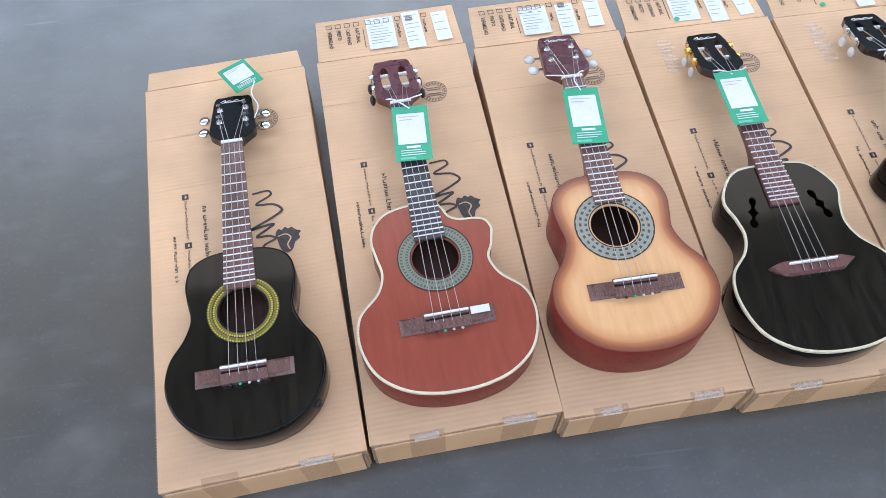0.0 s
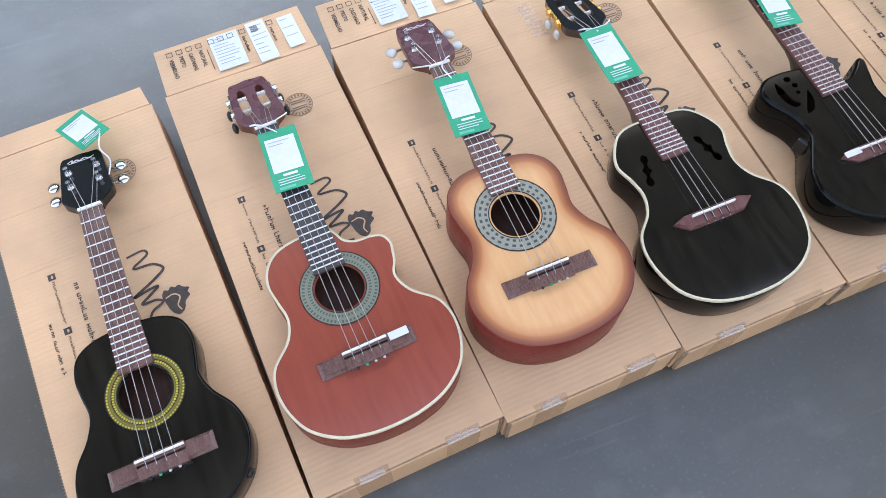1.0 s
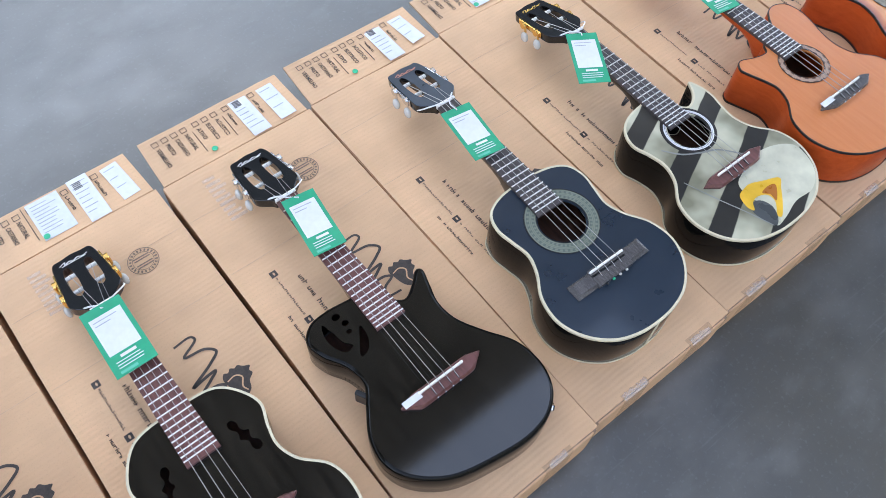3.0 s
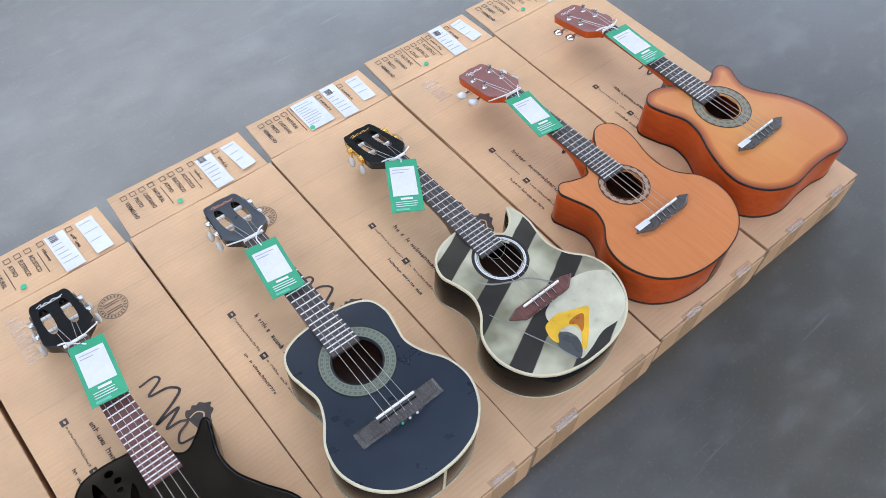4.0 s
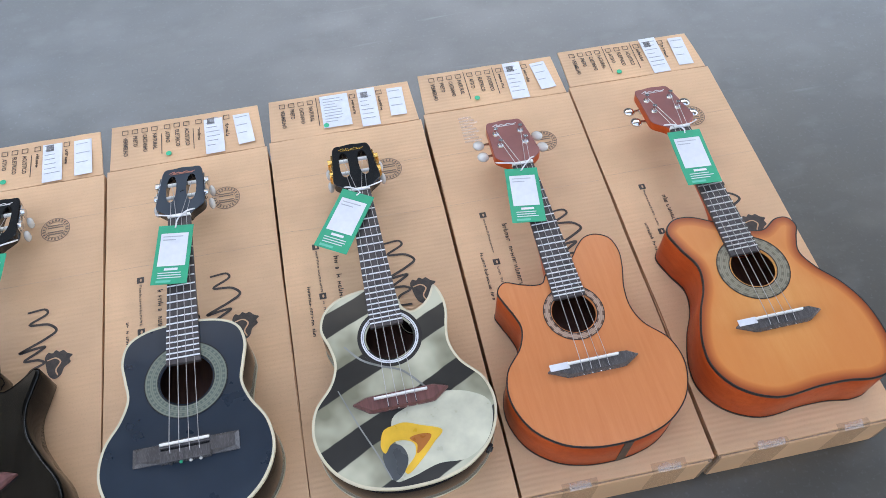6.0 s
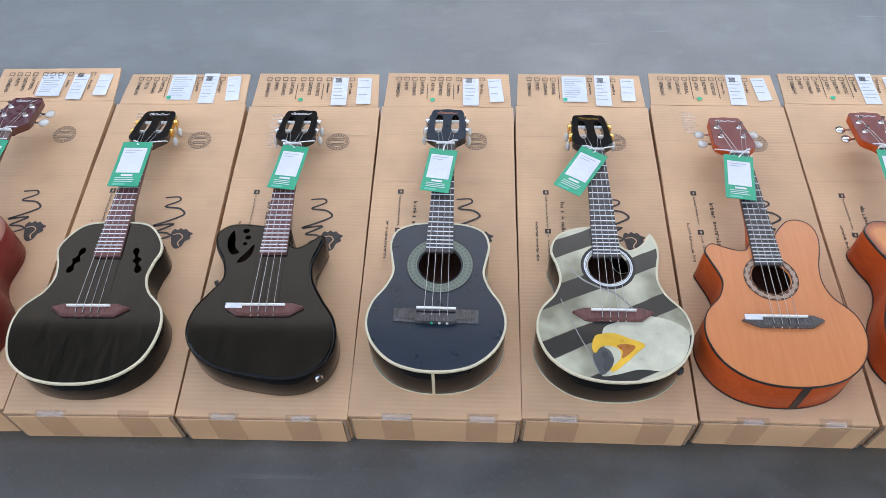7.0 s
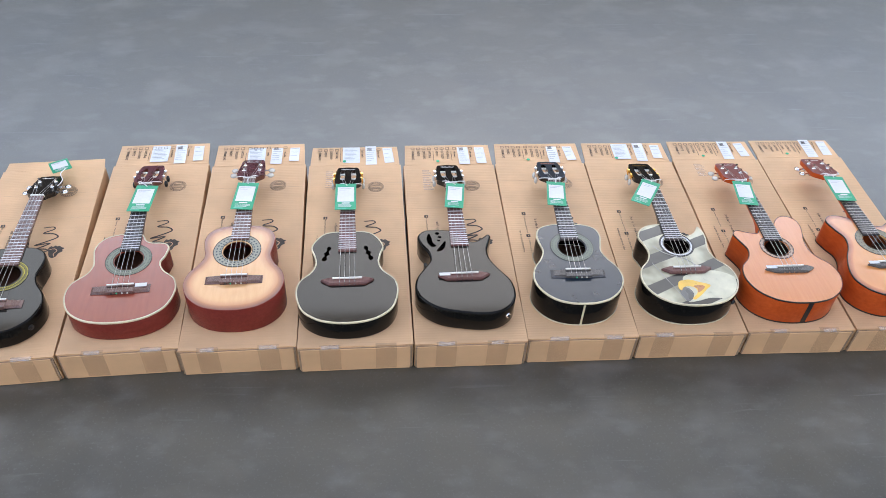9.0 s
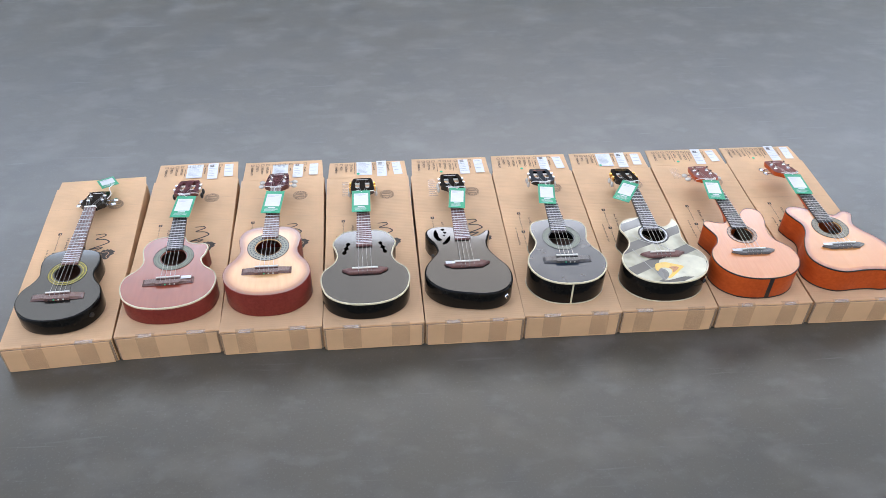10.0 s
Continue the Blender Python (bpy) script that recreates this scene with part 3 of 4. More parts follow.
    for r0, r1 in ((0.0225, 0.0214), (0.0155, 0.0148)):
        part("printed_stamp", plate(disc_loop(sx, sy, r0), [disc_loop(sx, sy, r1)], z - 0.0002, z), INK_FAINT, lid)
    bm = bmesh.new()
    for k in range(22):
        a = 2 * math.pi * k / 22
        boxed(bm, -0.0012, 0.0012, 0.0165, 0.0203, z - 0.0002, z, Matrix.Translation((sx, sy, 0)) @ Matrix.Rotation(a, 4, "Z"))
    for k in (-2, -1, 1, 2):
        boxed(bm, sx - 0.012, sx + 0.012, sy + k * 0.0042 - 0.0012, sy + k * 0.0042 + 0.0008, z - 0.0002, z)
    part("printed_stamp", bm, INK_FAINT, lid)
    # the print sits a little further up on some cartons
    for ob in lid.children:
        ob.location.y += 0.011 if i < 3 else 0.003
    # end flap
    fl = 0.096 if printed else 0.040
    lift = rnd.uniform(-0.004, 0.006)
    bm = bmesh.new()
    rows = []
    for c in range(6):
        f = c / 5
        yy, zz = long + 0.003 + (fl - 0.003) * f, H - 0.002 + lift * f * f
        s0 = 0.003 + 0.004 * f
        rows.append([[bm.verts.new((-w + s0 + (wide - 2 * s0) * a / 8, yy + (0.0012 * noise.noise(Vector((a * 2.1, i * 4, 1))) if c == 5 else 0), zz - q)) for a in range(9)] for q in (0, 0.0035)])
    for r0, r1 in zip(rows, rows[1:]):
        for a in range(8):
            bm.faces.new((r0[0][a], r0[0][a + 1], r1[0][a + 1], r1[0][a]))
            bm.faces.new((r0[1][a], r1[1][a], r1[1][a + 1], r0[1][a + 1]))
        for a in (0, 8):
            bm.faces.new((r0[0][a], r1[0][a], r1[1][a], r0[1][a]))
    for r in (rows[0], rows[-1]):
        for a in range(8):
            bm.faces.new((r[0][a], r[0][a + 1], r[1][a + 1], r[1][a]))
    flap = part("end_flap", bm, CARD, b)
    if printed:
        e = long

        def zf(yy):
            return H - 0.002 + lift * ((yy - long) / fl) ** 2 + 0.0012
        xs = (-0.103, -0.0865, -0.070, -0.0535, -0.032, -0.0155, 0.001, 0.022, 0.070)
        for k, px in enumerate(xs):
            z1 = zf(e + 0.080)
            part("tick_box", plate([Vector(c + (0,)) for c in ((px - 0.0052, e + 0.075), (px + 0.0052, e + 0.075), (px + 0.0052, e + 0.085), (px - 0.0052, e + 0.085))], [[Vector(c + (0,)) for c in ((px - 0.0042, e + 0.076), (px + 0.0042, e + 0.076), (px + 0.0042, e + 0.084), (px - 0.0042, e + 0.084))]], z1 - 0.0002, z1), INK, flap)
            ln = (0.041, 0.023, 0.037, 0.035, 0.025, 0.036, 0.038, 0.03, 0.030)[k]
            if k < len(WORDS):
                part("printed_word", word_mesh(WORDS[k], px, e + 0.070, ln, 0.0074, zf), INK, flap)
            else:
                part("printed_line", text_bars(px, e + 0.070, e + 0.070 - ln, 0.0062, zf(e + 0.047), i * 9 + k, 0.0012, 0.005), INK, flap)
        for px in (-0.0425, 0.0115):
            part("printed_rule", quick_box(px - 0.0006, px + 0.0006, e + 0.022, e + 0.089, zf(0.72) - 0.0003, zf(0.72)), INK, flap)

        def sticker(name, x0, x1, y0, y1, mat, lab, turn_=0.0, rows_=0):
            mid = Matrix.Translation(((x0 + x1) / 2, (y0 + y1) / 2, zf((y0 + y1) / 2) + 0.0006)) @ Matrix.Rotation(turn_, 4, "Z")
            hw, hh = (x1 - x0) / 2, (y1 - y0) / 2
            st = part(name, quick_box(-hw, hw, -hh, hh, 0, 0.0005, mid), mat, flap, lab)
            if rows_:
                bm2 = bmesh.new()
                for q in range(rows_):
                    yy = hh * 0.8 - 1.6 * hh * q / rows_
                    boxed(bm2, -hw * 0.8, -hw * 0.8 + 1.6 * hw * rnd.uniform(0.5, 1), yy - 0.0012, yy, 0.0004, 0.0009, mid)
                part("printed_bar", bm2, GREY_INK, st)
            return st, mid
        st, mid = sticker("barcode_label", 0.031, 0.063, e + 0.004, e + 0.093, PAPER, "white barcode label", rnd.uniform(-0.03, 0.03), 7)
        bm = bmesh.new()
        for q in range(8):
            boxed(bm, -0.010 + q * 0.0016, -0.0092 + q * 0.0016, 0.022, 0.036, 0.0004, 0.001, mid)
        part("barcode", bm, INK, st)
        if i != 4:
            sticker("paper_label", 0.084, 0.112, e + 0.016 + rnd.uniform(-0.004, 0.004), e + 0.084, PAPER, "torn white paper label", rnd.uniform(-0.08, 0.10), 3)
        else:
            sticker("paper_label", 0.083, 0.112, e + 0.008, e + 0.085, PAPER, "torn white paper label", 0.03, 3)
        dot = plate(disc_loop(0, 0, 0.0048, n=18), [], 0, 0.0006)
        bmesh.ops.transform(dot, matrix=Matrix.Translation((-0.031, e + 0.020, zf(e + 0.020) + 0.0012)), verts=dot.verts)
        part("round_sticker", dot, GREEN_DOT, flap, "small round green sticker")
        if i in (1, 2, 3, 6):
            sticker("printed_label", -0.036, 0.014, e + 0.014, e + 0.089, PAPER_GREY, "pale printed paper label", 0.0, 9)
    return b, lid


BOXES = ((-1.065, -0.022, 4.0), (-0.793, -0.003, 2.35), (-0.528, -0.005, 1.35), (-0.261, -0.008, 0.7), (0.007, -0.008, 0.2),
         (0.2725, -0.003, -0.2), (0.5385, -0.001, -0.55), (0.808, 0.001, -0.7), (1.079, 0.0, -0.5))
LONG = (0.688, 0.686, 0.680, 0.678, 0.674, 0.672, 0.674, 0.678, 0.686)
boxes = [make_box(i, *bx, printed=i > 0, wide=BW if i else 0.273, long=LONG[i]) for i, bx in enumerate(BOXES)]

# torn corrugated edge of the first carton's free side, dark for the shade there
bm = bmesh.new()
teeth = 150
for k in range(teeth):
    y0, y1 = 0.004 + 0.662 * k / teeth, 0.004 + 0.662 * (k + 0.62) / teeth
    vs = [bm.verts.new(c) for c in ((-0.1363, y0, H - 0.0006), (-0.1363, y1, H - 0.0006), (-0.1397, (y0 + y1) / 2, H - 0.0022), (-0.1363, y0, H - 0.0042), (-0.1363, y1, H - 0.0042))]
    bm.faces.new((vs[0], vs[1], vs[2]))
    bm.faces.new((vs[0], vs[2], vs[3]))
    bm.faces.new((vs[1], vs[4], vs[2]))
    bm.faces.new((vs[3], vs[2], vs[4]))
    bm.faces.new((vs[0], vs[3], vs[4], vs[1]))
edge0 = part("shaded_corrugated_edge", bm, CARD_EDGE, boxes[0][0], "torn corrugated edge, dark for the shaded carton side")
edge0["kind"] = "stuff"


def striped_tape(i, x0, x1, y0, y1):
    """A patch of torn clear tape on a lid, its glare drawn as pale strips."""
    n = 9
    for k in range(n):
        yy = y0 + (y1 - y0) * k / n
        part("tape_glare_strip", quick_box(x0, x1 - 0.004 * (k % 3), yy, yy + (y1 - y0) / n * 0.55, H + 0.0005, H + 0.0011), TAPE_FILM, boxes[i][1], "strip of torn clear tape with its glare painted pale")


striped_tape(3, -0.083, -0.056, 0.575, 0.655)
striped_tape(4, -0.080, -0.052, 0.560, 0.655)
striped_tape(7, -0.075, -0.045, 0.600, 0.660)

# ---------------------------------------------------------------- small guitars


def half_body(low, waist, up, bottom, top, dy=0.0):
    """One side of a figure-of-eight body, from the tail to the neck joint; dy moves the bouts along the neck."""
    return [(low * 0.30, bottom + 0.003), (low * 0.60, bottom + 0.015), (low * 0.87, bottom + 0.043), (low, -0.020 + dy), (low * 0.945, 0.018 + dy), (waist + 0.009, 0.050 + dy),
            (waist, 0.077 + dy), (waist + 0.004, 0.104 + dy), (up, 0.132 + dy), (up * 0.90, 0.158 + dy), (up * 0.62, top - 0.006)]


def full_body(low, waist, up, bottom, top, right=None, left=None, dy=0.0):
    r = half_body(low, waist, up, bottom, top, dy)
    lft = [(-x, y) for x, y in r]
    r = r[:7] + right if right else r
    lft = lft[:7] + left if left else lft
    return [(0, bottom)] + r + ([(0, top)] if not right and not left else []) + lft[::-1]


def lobe(cx, cy, length, turn, radii):
    """A wavy slot: radii along its length."""
    n = len(radii)
    pts = [(-length / 2 + length * k / (n - 1), -radii[k]) for k in range(n)] + [(-length / 2 + length * k / (n - 1), radii[k] * 0.9) for k in range(n - 1, -1, -1)]
    c, s = math.cos(turn), math.sin(turn)
    return [Vector((cx + x * c - y * s, cy + x * s + y * c, 0)) for x, y in ((p.x, p.y) for p in spline(pts, 3))]


def make_body(g, outline, holes, depth, top_mat, side_mat, edge=0.0012, rim=None):
    """Top with its openings, bent sides and back."""
    # top
    bm = bmesh.new()
    layer = bm.verts.layers.float.new("rim")
    loops = [inset(outline, edge)]
    steps = rim or []
    vs = ring_verts(bm, loops[0], depth)
    for v in vs:
        v[layer] = 1.0
    for d, val in steps:
        nxt = ring_verts(bm, inset(outline, edge + d), depth)
        for v in nxt:
            v[layer] = val
        bridge(bm, vs, nxt)
        vs = nxt
    tops = [vs]
    for h in holes:
        a = ring_verts(bm, h, depth)
        b = ring_verts(bm, h, depth - 0.003)
        bridge(bm, a, b)
        tops.append(a)
    fill(bm, tops)
    top = part("top", bm, top_mat, g)
    # sides, with rounded edges
    bm = bmesh.new()
    prof = [(edge, depth - 0.0001), (edge * 0.3, depth - edge * 0.3), (0, depth - edge), (0, edge + 0.001), (edge * 0.4, edge * 0.4 + 0.0005), (edge * 1.2, 0.0004)]
    rows = [ring_verts(bm, inset(outline, o), z) for o, z in prof]
    for a, b in zip(rows, rows[1:]):
        bridge(bm, a, b)
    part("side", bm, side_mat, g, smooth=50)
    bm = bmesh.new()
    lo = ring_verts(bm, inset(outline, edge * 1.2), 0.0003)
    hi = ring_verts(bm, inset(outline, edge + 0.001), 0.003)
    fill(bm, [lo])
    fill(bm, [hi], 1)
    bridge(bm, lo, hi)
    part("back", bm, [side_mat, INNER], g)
    return top


def make_binding(g, outline, z_top, mat, wide=0.0028, tall=0.0036, name="binding", label=""):
    bm = bmesh.new()
    prof = [(wide, z_top + 0.0004), (-0.0004, z_top + 0.0004), (-0.0007, z_top - 0.0004), (-0.0007, z_top - tall), (0.001, z_top - tall)]
    rows = [ring_verts(bm, inset(outline, o), z) for o, z in prof]
    for a, b in zip(rows, rows[1:]):
        bridge(bm, a, b)
    part(name, bm, mat, g, label)


def make_rosette(g, cx, cy, hole, outer, z, mat, rims, rim_mat):
    bm = plate(disc_loop(0, 0, outer, n=64), [disc_loop(0, 0, hole + 0.002, n=64)], 0.0002, 0.0006)
    ros = part("rosette", bm, mat, g, "inlaid ring round the sound hole")
    ros.location = (cx, cy, z)
    for r0, r1 in rims:
        ring = part("ring", plate(disc_loop(0, 0, r0, n=64), [disc_loop(0, 0, r1, n=64)], 0.0005, 0.0011), rim_mat, ros)


def make_neck(g, nut, end, joint, z, depth, board_mat, neck_mat, nut_w=0.0165, frets=True):
    """Fingerboard with its frets and nut, and the neck with its heel."""
    wide = lambda y: nut_w + (0.0225 - nut_w) * (nut - y) / (nut - end)
    # fingerboard
    bm = bmesh.new()
    pts = [Vector((-wide(end), end, 0)), Vector((wide(end), end, 0)), Vector((nut_w, nut, 0)), Vector((-nut_w, nut, 0))]
    rows = [ring_verts(bm, pts, z + 0.0003), ring_verts(bm, pts, z + 0.0046), ring_verts(bm, [Vector((p.x * 0.955, p.y, 0)) for p in pts], z + 0.0054)]
    bridge(bm, rows[0], rows[1])
    bridge(bm, rows[1], rows[2])
    bm.faces.new(rows[0])
    bm.faces.new(rows[2])
    board = part("fingerboard", bm, board_mat, g)
    scale = nut
    for k in range(1, 22):
        y = scale * 2 ** (-k / 12)
        if y < end + 0.003:
            break
        w = wide(y) * 0.99
        bm = bmesh.new()
        cylinder(bm, (-w, y, z + 0.0054), (w, y, z + 0.0054), 0.00115, n=6)
        part("fret", bm, FRETWIRE, board)
    part("nut", quick_box(-nut_w, nut_w, nut - 0.001, nut + 0.004, z - 0.001, z + 0.0078, bevel=0.0008), BONE, g, "white bone nut")
    # neck: half-round sections that swell to the heel
    bm = bmesh.new()
    rows = []
    for y, dp in ((nut + 0.010, 0.0135), (nut - 0.02, 0.0125), (joint + 0.09, 0.0145), (joint + 0.045, 0.018), (joint + 0.028, 0.026), (joint + 0.014, 0.044), (joint - 0.004, min(depth * 0.88, 0.062))):
        w = wide(min(y, nut)) * 0.98
        rows.append([bm.verts.new((-w * math.cos(math.pi * q / 10), y, z + 0.0003 - dp * math.sin(math.pi * q / 10) ** 0.8)) for q in range(11)])
    for a, b in zip(rows, rows[1:]):
        for q in range(10):
            bm.faces.new((a[q], a[q + 1], b[q + 1], b[q]))
        bm.faces.new((a[0], b[0], b[10], a[10]))
    bm.faces.new(rows[0])
    bm.faces.new(rows[-1])
    part("neck", bm, neck_mat, g, smooth=40)


def make_head(g, nut, z, style, face_mat, side_mat, metal, button, logo, crest=0.0):
    """Headstock leaning back from the nut, with tuners."""
    m = Matrix.Translation((0, nut + 0.003, z + 0.003)) @ Matrix.Rotation(radians(-13), 4, "X")
    half = [(0.0165, 0.0), (0.0195, 0.006), (0.034, 0.021), (0.0365, 0.028), (0.0352, 0.050), (0.0325, 0.085), (0.0302, 0.108), (0.026, 0.116), (0.014, 0.117 + crest * 0.4)]
    pts = half + [(0, 0.119 + crest)] + [(-x, y) for x, y in half[::-1]]
    sp = spline(pts, 4, False)
    loop = [Vector((p.x, p.y, 0)) for p in sp]
    slots = []
    if style == "slotted":
        for s in (-1, 1):
            slots.append(spline([(s * 0.0155 - 0.0052, 0.040), (s * 0.0155, 0.0345), (s * 0.0155 + 0.0052, 0.040), (s * 0.0150 + 0.0052, 0.092), (s * 0.0150, 0.0975), (s * 0.0150 - 0.0052, 0.092)], 4))
    bm = plate(loop, slots, -0.0135, 0, 0.0008)
    bm.faces.ensure_lookup_table()
    for f in bm.faces:
        f.normal_update()
        f.material_index = 0 if abs(f.normal.z) > 0.7 and f.calc_center_median().z > -0.001 else 1
    bm.transform(m)
    head = part("headstock", bm, [face_mat, side_mat], g)
    # maker's mark as a plain flourish
    mark = spline([(-0.020, 0.104), (-0.012, 0.108), (-0.013, 0.102), (-0.006, 0.106), (-0.001, 0.103), (0.006, 0.106), (0.012, 0.103), (0.020, 0.105)], 5, False)
    bm = ribbon(mark, 0.0022, 0.0005)
    boxed(bm, -0.018, 0.017, 0.1010, 0.1022, 0.0003, 0.0006)
    bm.transform(m)
    part("maker_mark", bm, logo, head, "scrolled maker's mark in pale ink")
    posts = []
    for s in (-1, 1):
        if style == "slotted":
            bm = boxed(bmesh.new(), s * 0.0352 - 0.0012, s * 0.0352 + 0.0012, 0.038, 0.096, -0.0105, -0.0015, bevel=0.0008)
            bm.transform(m @ Matrix.Translation((0, 0.066, 0)) @ Matrix.Rotation(s * 0.07, 4, "Z") @ Matrix.Translation((0, -0.066, 0)))
            rail = part("tuner_plate", bm, metal, head)
        for k, y in enumerate((0.052, 0.083)):
            if style == "slotted":
                bm = cylinder(bmesh.new(), (s * 0.0085, y, -0.006), (s * 0.0225, y, -0.006), 0.0030, n=12)
                bm.transform(m)
                part("roller", bm, BONE, head, "white string roller")
                bm = cylinder(bmesh.new(), (s * 0.034, y, -0.006), (s * 0.0405, y, -0.006), 0.0056, n=12)
                cylinder(bm, (s * 0.039, y - 0.006, -0.003), (s * 0.039, y - 0.006, -0.019), 0.0019, n=8)
                bm.transform(m)
                part("gear", bm, metal, head)
                bm = bmesh.new()
                bmesh.ops.create_uvsphere(bm, u_segments=14, v_segments=9, radius=1, matrix=m @ Matrix.Translation((s * 0.0415, y - 0.006, -0.024)) @ Matrix.Diagonal((0.0048, 0.0078, 0.0095, 1)))
                part("tuner_button", bm, button, head, smooth=60)
                posts.append((s * 0.0155, y, -0.0025))
            else:
                x = s * 0.0205
                bm = cylinder(bmesh.new(), (x, y, 0), (x, y, 0.0022), 0.0058, 0.0050, n=16)
                cylinder(bm, (x, y, 0.002), (x, y, 0.0065), 0.0034, 0.0026, n=12)
                cylinder(bm, (x, y, 0.0065), (x, y, 0.0115), 0.0026, 0.0036, n=12)
                bm.transform(m)
                part("tuner_post", bm, CHROME, head, "chrome tuning post", smooth=40)
                bm = cylinder(bmesh.new(), (s * 0.030, y, -0.017), (s * 0.049, y, -0.017), 0.0022, n=8)
                boxed(bm, s * 0.025 - 0.007, s * 0.025 + 0.007, y - 0.007, y + 0.007, -0.022, -0.0136, bevel=0.0015)
                bm.transform(m)
                part("tuner_shaft", bm, CHROME, head)
                bm = bmesh.new()
                bmesh.ops.create_uvsphere(bm, u_segments=14, v_segments=9, radius=1, matrix=m @ Matrix.Translation((s * 0.0495, y, -0.017)) @ Matrix.Diagonal((0.0095, 0.0108, 0.0055, 1)))
                part("tuner_button", bm, button, head, smooth=60)
                posts.append((x, y, 0.007))
    return [m @ Vector(p) for p in posts]


def make_bridge(g, style, z, mat, sticker=0):
    if style == "block":
        # a thin base with bevelled wings round a raised middle
        br = part("bridge", quick_box(-0.0655, 0.0655, -0.012, 0.0125, z + 0.0002, z + 0.0016), mat, g)
        for s in (-1, 1):
            bm = bmesh.new()
            x0, x1 = s * 0.030, s * 0.0655
            base = [bm.verts.new(c) for c in ((x0, -0.012, z + 0.0016), (x1, -0.012, z + 0.0016), (x1, 0.0125, z + 0.0016), (x0, 0.0125, z + 0.0016))]
            up = [bm.verts.new(c) for c in ((x0, -0.0085, z + 0.0075), (x1 - s * 0.005, -0.0075, z + 0.0052), (x1 - s * 0.005, 0.008, z + 0.0052), (x0, 0.009, z + 0.0075))]
            bridge(bm, base, up)
            bm.faces.new(base)
            bm.faces.new(up)
            part("bridge_wing", bm, mat, br)
        part("tie_block", quick_box(-0.031, 0.031, -0.0145, 0.0005, z + 0.0002, z + 0.0092, bevel=0.001), mat, br)
        part("saddle_block", quick_box(-0.031, 0.031, 0.0035, 0.0125, z + 0.0002, z + 0.0098, bevel=0.001), mat, br)
        part("saddle", quick_box(-0.0305, 0.0305, 0.0065, 0.0098, z + 0.008, z + 0.0125, bevel=0.0008), BONE, br, "white bone saddle")
        for k, x in enumerate((-0.018, -0.006, 0.006, 0.018)):
            bm = bmesh.new()
            bmesh.ops.create_uvsphere(bm, u_segments=10, v_segments=6, radius=0.0022, matrix=Matrix.Translation((x, -0.0155, z + 0.005)))
            part("string_ball", bm, (DARK_HOLE, GREEN_DOT, PEARL, PEARL)[k], br, smooth=60)
        saddle_y = 0.008
    else:
        out = [(-0.064, 0.0045), (-0.042, -0.0115), (0.042, -0.0115), (0.064, 0.0045), (0.044, 0.0115), (-0.044, 0.0115)]
        if style == "boat_soft":
            out = [(-0.063, 0.001), (-0.036, -0.0115), (0.042, -0.0115), (0.063, 0.001), (0.048, 0.0095), (-0.048, 0.0095)]
        loop = []
        for a, b in zip(out, out[1:] + out[:1]):
            loop += [Vector((a[0] + (b[0] - a[0]) * t, a[1] + (b[1] - a[1]) * t, 0)) for t in (0.06, 0.5, 0.94)]
        bm = bmesh.new()
        rows = [ring_verts(bm, loop, z + 0.0002), ring_verts(bm, loop, z + 0.004), ring_verts(bm, [Vector((p.x * 0.93, p.y * 0.80, 0)) for p in loop], z + 0.0078)]
        bridge(bm, rows[0], rows[1])
        bridge(bm, rows[1], rows[2])
        bm.faces.new(rows[2])
        bm.faces.new(rows[0])
        br = part("bridge", bm, mat, g)
        part("saddle", quick_box(-0.035, 0.035, 0.0035, 0.0066, z + 0.007, z + 0.0118, bevel=0.0008), BONE, br, "white bone saddle")
        for x in (-0.018, -0.006, 0.006, 0.018):
            part("string_slot", quick_box(x - 0.0008, x + 0.0008, -0.0095, 0.001, z + 0.0077, z + 0.0083), DARK_HOLE, br)
            bm = cylinder(bmesh.new(), (x, -0.0128, z + 0.004), (x, -0.0112, z + 0.004), 0.0016, n=8)
            part("string_ball", bm, CHROME, br)
        saddle_y = 0.005
    if sticker:
        x0, x1 = sorted((sticker * 0.033, sticker * 0.0595))
        y0, y1 = (-0.001, 0.0085) if style != "block" else (0.000, 0.011)
        part("label", quick_box(x0, x1, y0, y1, z + 0.0078, z + 0.0088, bevel=0.0003), PAPER, br, "small white paper label")
    return saddle_y


